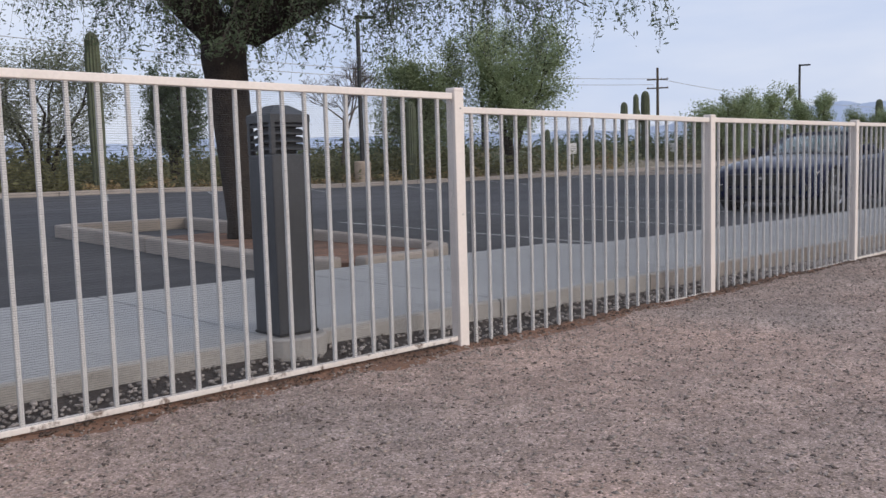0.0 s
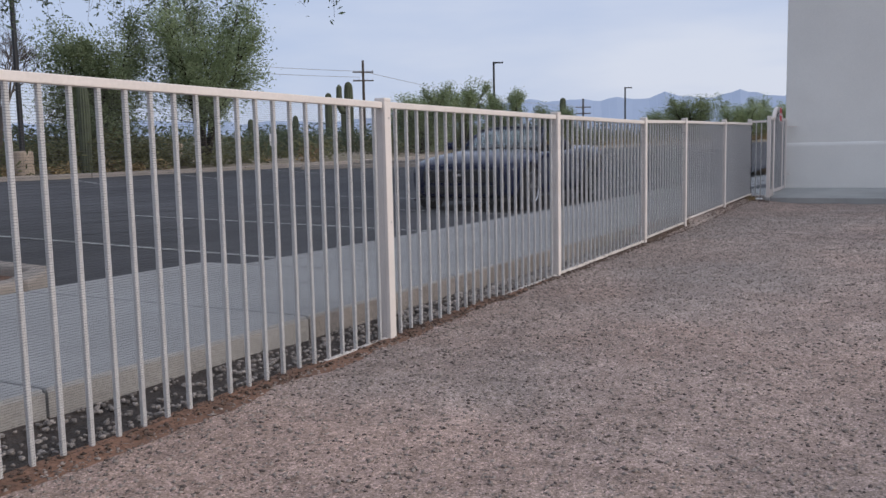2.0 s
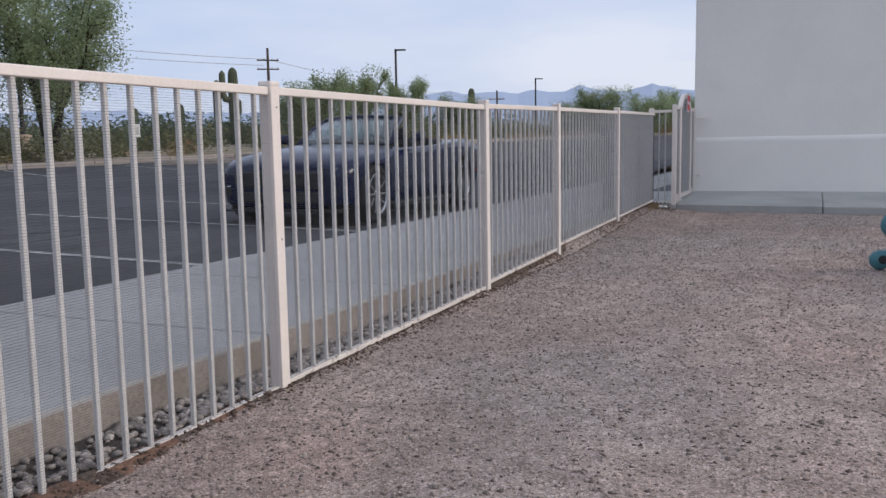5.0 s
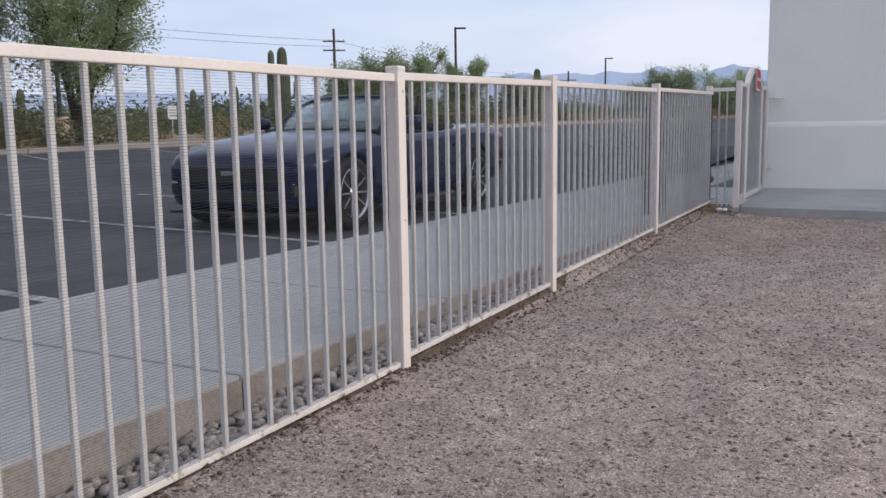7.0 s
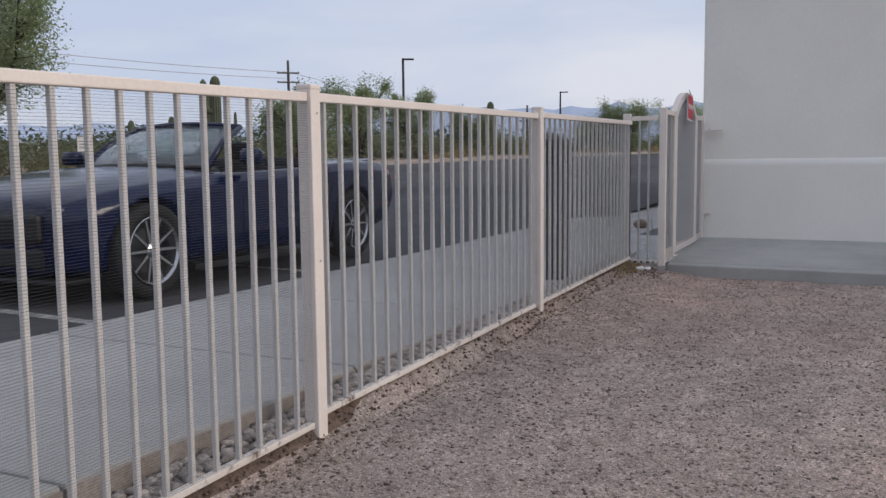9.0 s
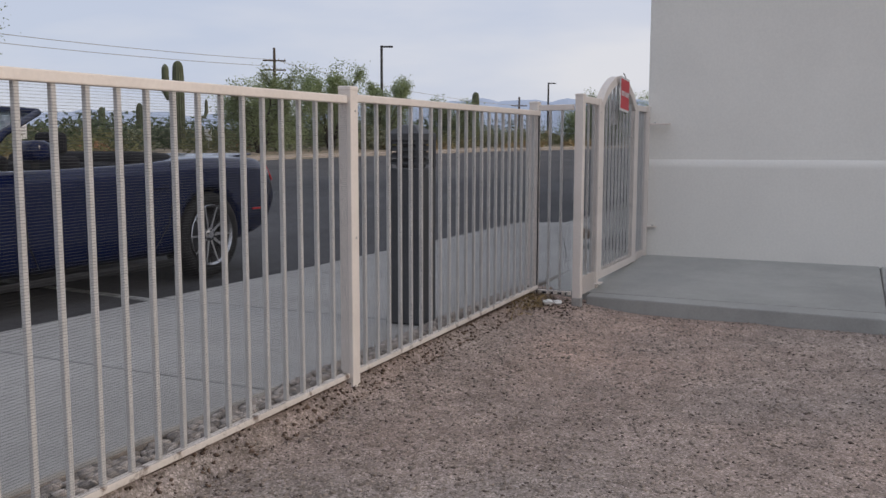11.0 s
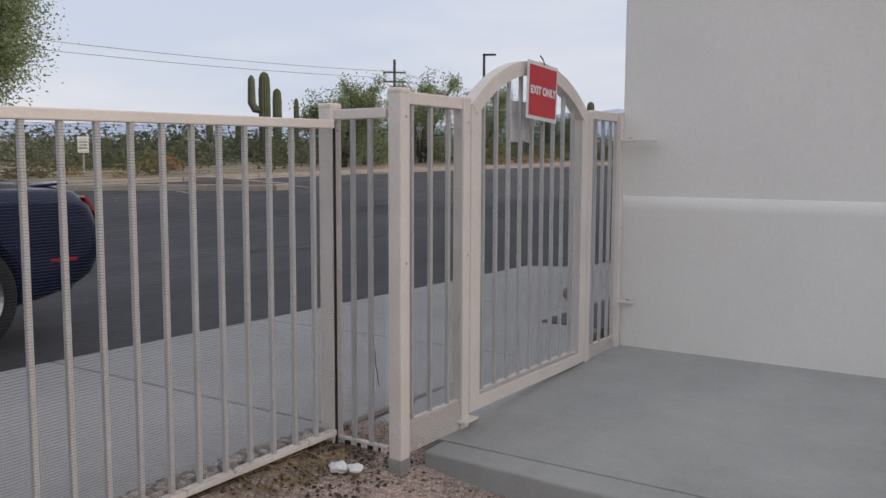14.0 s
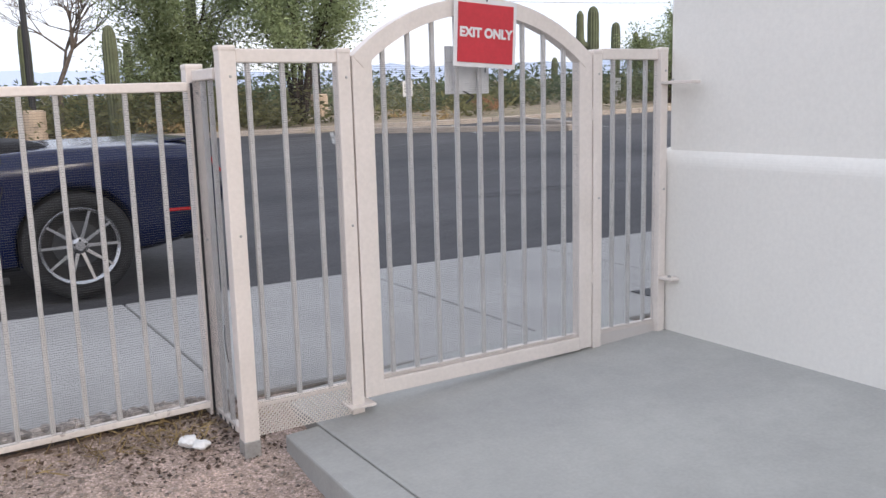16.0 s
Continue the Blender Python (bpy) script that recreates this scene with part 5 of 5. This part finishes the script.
def saguaro(x, y, top, r=0.2, arms=()):
    z = ground_z(x, y)
    t = tagged(base("cactus", pose(x, y, z)), "tall ribbed green columnar cactus", "cactus", "cacti")
    h = top - z

    def column(pts, radii, name):
        bm = bmesh.new()
        ribs = 14
        rings = []
        for p, rr in zip(pts, radii):
            rings.append([bm.verts.new((p[0] + rr * (1 - 0.16 * (k % 2)) * math.cos(k * math.pi / ribs), p[1] + rr * (1 - 0.16 * (k % 2)) * math.sin(k * math.pi / ribs), p[2])) for k in range(2 * ribs)])
        for r0, r1 in zip(rings, rings[1:]):
            for k in range(2 * ribs):
                j = (k + 1) % (2 * ribs)
                bm.faces.new((r0[k], r0[j], r1[j], r1[k]))
        bm.faces.new(rings[-1])
        part(name, bm, M["cactus"], t)
    column([(0, 0, -0.1), (0, 0, h * 0.4), (0, 0, h * 0.8), (0, 0, h - 0.25), (0, 0, h - 0.08), (0, 0, h)], [r * 0.85, r, r, r * 0.9, r * 0.65, r * 0.2], "stem")
    for dx, dy, z0, z1 in arms:
        ar = r * 0.7
        bm_pts = [(dx * 0.2, dy * 0.2, z0), (dx * 0.75, dy * 0.75, z0 + 0.06), (dx, dy, z0 + 0.3), (dx, dy, z1 - 0.15), (dx, dy, z1)]
        b2 = tube(bmesh.new(), bm_pts, [ar * 0.8, ar, ar, ar * 0.85, ar * 0.25], 12)
        part("arm", b2, M["cactus"], t)


saguaro(11.2, 28.0, 5.5, 0.24)
saguaro(24.4, 27.9, 5.3, 0.17)
saguaro(21.2, 24.4, 3.40, 0.19)
saguaro(40.2, 27.2, 4.8, 0.24, [(-0.4, 0.32, 2.1, 3.5)])
saguaro(47.6, 33.8, 4.95, 0.24)
saguaro(48.6, 33.4, 4.5, 0.14, [(0.4, -0.2, 1.4, 2.4)])
saguaro(47, 36, 3.6, 0.2)
saguaro(52, 44, 3.8, 0.22)
saguaro(36, 40, 3.2, 0.2)
saguaro(71, 26.8, 5.4, 0.28)
saguaro(20.6, 36, 4.4, 0.22)
saguaro(26, 44, 4.4, 0.22)


# ---- lamp poles, power line, small signs ----
def lamp_pole(x, y, top, turn, pedestal=True):
    z = ground_z(x, y)
    t = tagged(base("street_lamp", pose(x, y, z)), "black steel lamp pole on a tan concrete pedestal", "street lamp", "car park lamps")
    h = top - z
    part("pole", tube(bmesh.new(), [(0, 0, 0.5), (0, 0, h)], [0.085, 0.07], 8), M["black_metal"], t)
    if pedestal:
        part("pedestal", lathe(bmesh.new(), [(0.30, -0.1), (0.29, 0.72), (0.26, 0.76), (0.1, 0.76)], 18), M["urn"], t, "tan concrete pedestal", smooth=False)
    a = radians(turn)
    bm = boxed(0.06, 0.62, -0.13, 0.13, -0.10, -0.02, 0.02)
    part("lamp_head", bm, M["black_metal"], t, "flat black lamp head", m=pose(0, 0, h, 0, 0, turn))
    part("arm", boxed(0, 0.1, -0.03, 0.03, -0.09, -0.03, 0.005), M["black_metal"], t, m=pose(0, 0, h, 0, 0, turn))


lamp_pole(54.2, 25.3, 6.85, -65)
lamp_pole(79.4, 24.0, 6.6, -65)
lamp_pole(19.3, 24.9, 6.35, -30)
lamp_pole(28.6, 28.0, 6.4, -40)


def power_pole(x, y, top):
    t = tagged(base("utility_pole", pose(x, y, ground_z(x, y))), "weathered wooden utility pole with two crossarms", "utility pole", "utility poles")
    h = top - ground_z(x, y)
    part("pole", tube(bmesh.new(), [(0, 0, -0.2), (0, 0, h)], [0.22, 0.15], 8), M["wood_pole"], t)
    for z in (h - 1.5, h - 2.6):
        arm = part("crossarm", boxed(-0.07, 0.07, -1.35, 1.35, z - 0.08, z + 0.08), M["wood_pole"], t, m=pose(0, 0, 0, 0, 0, 35))
        for y2 in (-1.2, -0.5, 0.5, 1.2):
            part("insulator", lathe(bmesh.new(), [(0.05, 0), (0.06, 0.1), (0.03, 0.16)], 8, pose(0, y2, z + 0.08)), M["galv"], arm)
    return t


power_pole(98.2, 64.4, 13.3)
power_pole(150, 52.4, 10.2)
power_pole(21, 74.5, 13.8)
wires = tagged(base("power_line"), "thin grey overhead power lines between utility poles", "power line")
for (xa, ya, za), (xb, yb, zb), sag in (((98.2, 64.4, 11.9), (21, 74.5, 12.4), 1.0), ((98.2, 65.0, 11.2), (21, 75.1, 11.7), 1.0), ((98.2, 64.4, 11.9), (150, 52.4, 8.7), 0.8), ((21, 74.5, 12.4), (-60, 80, 12.4), 1.0), ((21, 75.1, 11.7), (-60, 80.6, 11.7), 1.0)):
    pts = [(xa + (xb - xa) * q, ya + (yb - ya) * q, za + (zb - za) * q - sag * 4 * q * (1 - q)) for q in [i / 16 for i in range(17)]]
    part("wire", tube(bmesh.new(), pts, [0.03] * 17, 4), M["galv"], wires)


def notice(x, y, top, turn=-35):
    z = ground_z(x, y)
    t = tagged(base("road_sign", pose(x, y, z, 0, 0, turn)), "small white parking notice on a thin post", "road sign", "parking notices")
    h = top - z
    part("post", boxed(-0.02, 0.02, -0.015, 0.015, -0.1, h, 0.003), M["galv"], t)
    part("board", boxed(-0.15, 0.15, -0.025, -0.016, h - 0.46, h, 0.004), M["sign_white"], t)
    for k in range(3):
        part("text_bar", boxed(-0.10, 0.10, -0.028, -0.0255, h - 0.16 - 0.09 * k, h - 0.12 - 0.09 * k), M["galv"], t)


notice(29.6, 23.67, 1.88)
notice(39.6, 25.2, 1.95)


# ---- play climber in the yard ----
def climber():
    t = tagged(base("play_climber", pose(12.25, 0.27, 0.0)), "teal moulded plastic play climber with lumpy holes", "play equipment")
    bm = bmesh.new()
    # overlapping round pads that leave small gaps, moulded into one upright shell
    half = [(0.05, 0.07, 0.075), (0.14, 0.33, 0.10), (0.22, 0.45, 0.085), (0.16, 0.11, 0.085), (0.24, 0.20, 0.09), (0.30, 0.05, 0.09), (0.31, 0.50, 0.085),
            (0.33, 0.39, 0.115), (0.41, 0.58, 0.075), (0.33, 0.14, 0.10), (0.58, 0.72, 0.13), (0.53, 0.51, 0.11), (0.70, 0.39, 0.115)]
    pads = half + [(1.42 - d, z, r) for d, z, r in half[:-1]] + [(0.71, 0.56, 0.13), (0.71, 0.80, 0.11)]
    for hole in (0.54, 0.88):
        for i in range(14):
            a = math.tau * i / 14
            pads.append((hole + 0.155 * math.cos(a), max(0.05, 0.18 + 0.155 * math.sin(a)), 0.052))
    lumps = [(0.05 * math.sin(9 * d + 5 * z), 0.83 - d, z, r) for d, z, r in pads]
    for x, y, z, r in lumps:
        bmesh.ops.create_icosphere(bm, subdivisions=3, radius=r, matrix=Matrix.LocRotScale((x, y, max(z, r * 0.75)), None, (0.7, 1.0, 1.0)))
    body2 = part("body", bm, M["climb"], t, smooth=True)
    rem = body2.modifiers.new("fuse", "REMESH")
    rem.mode, rem.voxel_size, rem.use_smooth_shade = "VOXEL", 0.016, True
    evaluated(body2)
    me = body2.data
    if not me.materials:
        me.materials.append(M["climb"])
    for p in me.polygons:
        p.use_smooth = True
    # raised near-black discs stand in for the shade inside foot recesses
    for x, y, z, r in lumps[:25]:
        if r > 0.072:
            part("foot_hole", lathe(bmesh.new(), [(0.022, 0), (0.032, 0.012), (0.02, 0.014)], 12, pose(x - r * 0.66, y - 0.25 * r, z + 0.15 * r, 0, -90, 0)), M["louvre"], t)


climber()
slide = tagged(base("play_slide", pose(11.55, 0.22, 0)), "red moulded plastic slide end on gravel", "play equipment")
bm = bmesh.new()
rows = []
for i in range(9):
    q = i / 8
    y, z = 0.30 - 0.9 * q, 0.13 + 0.42 * q ** 1.4
    rows.append([bm.verts.new((x, y, z + dz)) for x, dz in ((-0.24, 0.11), (-0.20, 0.12), (-0.17, 0.0), (0.17, 0.0), (0.20, 0.12), (0.24, 0.11), (0.22, -0.12), (-0.22, -0.12))])
for r0, r1 in zip(rows, rows[1:]):
    for k in range(8):
        bm.faces.new((r0[k], r0[(k + 1) % 8], r1[(k + 1) % 8], r1[k]))
bm.faces.new(rows[0][::-1])
bm.faces.new(rows[-1])
bmesh.ops.recalc_face_normals(bm, faces=bm.faces)
part("chute", bm, M["red_plastic"], slide, smooth=True)
part("leg", boxed(-0.2, 0.2, -0.55, -0.42, -0.02, 0.42, 0.02), M["red_plastic"], slide)
part("foot", boxed(-0.2, 0.2, 0.1, 0.25, -0.02, 0.06, 0.02), M["red_plastic"], slide)

# ---- small things near the gate ----
litter = tagged(base("litter", pose(17.04, 3.37, yard_z(17.04, 3.37) + 0.008)), "crumpled white paper litter on dirt", "litter")
for dx, dy, r, sx in ((0, 0, 0.034, 1.0), (0.025, -0.055, 0.027, 1.1)):
    bm = bmesh.new()
    bmesh.ops.create_icosphere(bm, subdivisions=3, radius=r)
    for v in bm.verts:
        v.co *= 1 + 0.35 * noise.noise(v.co * 45 + Vector((dx * 90, 0, 0)))
        v.co.z *= 0.6
        v.co.x *= sx
    part("crumple", bm, M["paper"], litter, m=pose(dx, dy, 0.012))

blades = np.random.default_rng(9)
pts = np.array([(x, y, yard_z(x, y) + 0.022) for x, y in zip(blades.normal(16.93, 0.2, 240), blades.normal(3.45, 0.04, 240))])
v, f = leaf_quads(pts, blades, 0.035, 0.0025, -0.3)
tagged(cloud("dry_grass", v, f, M["grass"]), "dry yellow grass tufts in the fence corner", "grass", kind="stuff")

# nothing is sunk here: a pit's shade is a flat near-black sheet
bed = tagged(base("pit_shade", pose(20.3, 4.0, 0)), "near-black sheet on the pavement standing in for a shaded pit", "planting bed")
part("soil", boxed(-0.55, 1.4, -0.70, -0.02, 0.142, 0.146), M["louvre"], bed, "flat sheet with the pit's shade put into its colour")
for x, y, r in ((20.75, 4.2, 0.085),):
    bm = bmesh.new()
    bmesh.ops.create_icosphere(bm, subdivisions=3, radius=r)
    for v in bm.verts:
        v.co *= 1 + 0.3 * noise.noise(v.co * 6 + Vector((x, 0, 0)))
        v.co.z *= 0.75
    tagged(part("boulder", bm, M["boulder"], smooth=True, m=pose(x, y, WALK_Z + r * 0.5)), "brown weathered boulder beside the pavement", "boulder", "boulders")

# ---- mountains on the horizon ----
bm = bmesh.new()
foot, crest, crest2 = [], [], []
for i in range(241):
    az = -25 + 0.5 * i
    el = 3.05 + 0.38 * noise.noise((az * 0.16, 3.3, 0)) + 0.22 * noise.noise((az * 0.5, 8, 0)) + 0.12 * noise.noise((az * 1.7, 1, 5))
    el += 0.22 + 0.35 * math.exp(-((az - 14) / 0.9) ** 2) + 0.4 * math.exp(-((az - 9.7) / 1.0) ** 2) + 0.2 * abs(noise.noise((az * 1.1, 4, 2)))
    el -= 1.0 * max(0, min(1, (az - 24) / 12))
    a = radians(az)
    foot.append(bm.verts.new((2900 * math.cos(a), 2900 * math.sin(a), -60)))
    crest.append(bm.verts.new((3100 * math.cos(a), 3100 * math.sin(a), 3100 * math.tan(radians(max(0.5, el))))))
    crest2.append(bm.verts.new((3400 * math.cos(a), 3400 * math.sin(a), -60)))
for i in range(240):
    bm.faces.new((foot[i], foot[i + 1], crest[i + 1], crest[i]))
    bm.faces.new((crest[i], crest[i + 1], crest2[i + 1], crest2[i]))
tagged(part("backdrop", bm, M["mountain"]), "hazy blue mountain range on the horizon, haze put in as a glow", "mountains", kind="structure")

# ---- river rocks under the fence ----
rock_bed = tagged(base("rock_strip"), "grey and brown river rocks between fence and pavement", "rocks", kind="structure")
rock_data = []
for k in range(7):
    bm = bmesh.new()
    bmesh.ops.create_icosphere(bm, subdivisions=1, radius=1)
    for v in bm.verts:
        v.co *= 0.8 + 0.55 * noise.noise(v.co * 1.6 + Vector((k * 7, 0, 0)))
    rock_data.append(data_of(bm, M["rock"], "rock", True))
rng = random.Random(21)
far_v, far_f = [], []
ico = bmesh.new()
bmesh.ops.create_icosphere(ico, subdivisions=1, radius=1)
ico_v = np.array([v.co for v in ico.verts])
ico_f = np.array([[v.index for v in f.verts] for f in ico.faces])
ico.free()
spots = []
for i in range(6200):
    x = 0.2 + 16.95 * rng.random() ** 1.25
    small = max(0.0, min(1.0, (8.5 - x) / 3))
    if rng.random() > 0.4 * small:
        spots.append((x, rng.random(), rng.uniform(0.011, 0.026) * (1 - 0.5 * small)))
for i, (x, y, r) in enumerate(sorted(spots, key=lambda s: not 9.0 < s[0] < 12.4)):
    y = 3.525 + (near_edge(x) - 0.02 - 3.525) * y
    z = yard_z(x, y) + 0.008 + 0.03 * max(0.0, min(1.0, (x - 13) / 3)) + r * 0.35 + bank(x) * (y - 3.505) / (near_edge(x) - 3.475)
    if i < 290:
        m = Matrix.LocRotScale((x, y, z), Euler((rng.uniform(-0.4, 0.4), rng.uniform(-0.4, 0.4), rng.uniform(0, 6))), (r * 1.2, r * 0.9, r * 0.7))
        shared("rock", rock_data[i % 7], rock_bed, m)
    else:
        a = rng.uniform(0, 6)
        s = ico_v * np.array([1.2, 0.9, 0.7]) * r * (0.7 + 0.55 * np.array([[rng.random()] for _ in ico_v]))
        s = np.column_stack([s[:, 0] * math.cos(a) - s[:, 1] * math.sin(a), s[:, 0] * math.sin(a) + s[:, 1] * math.cos(a), s[:, 2]])
        far_f.append(ico_f + len(ico_v) * len(far_v))
        far_v.append(s + np.array([x, y, z]))
tagged(cloud("rocks", np.concatenate(far_v), np.concatenate(far_f), M["rock"], rock_bed), "small river rocks", kind="stuff")
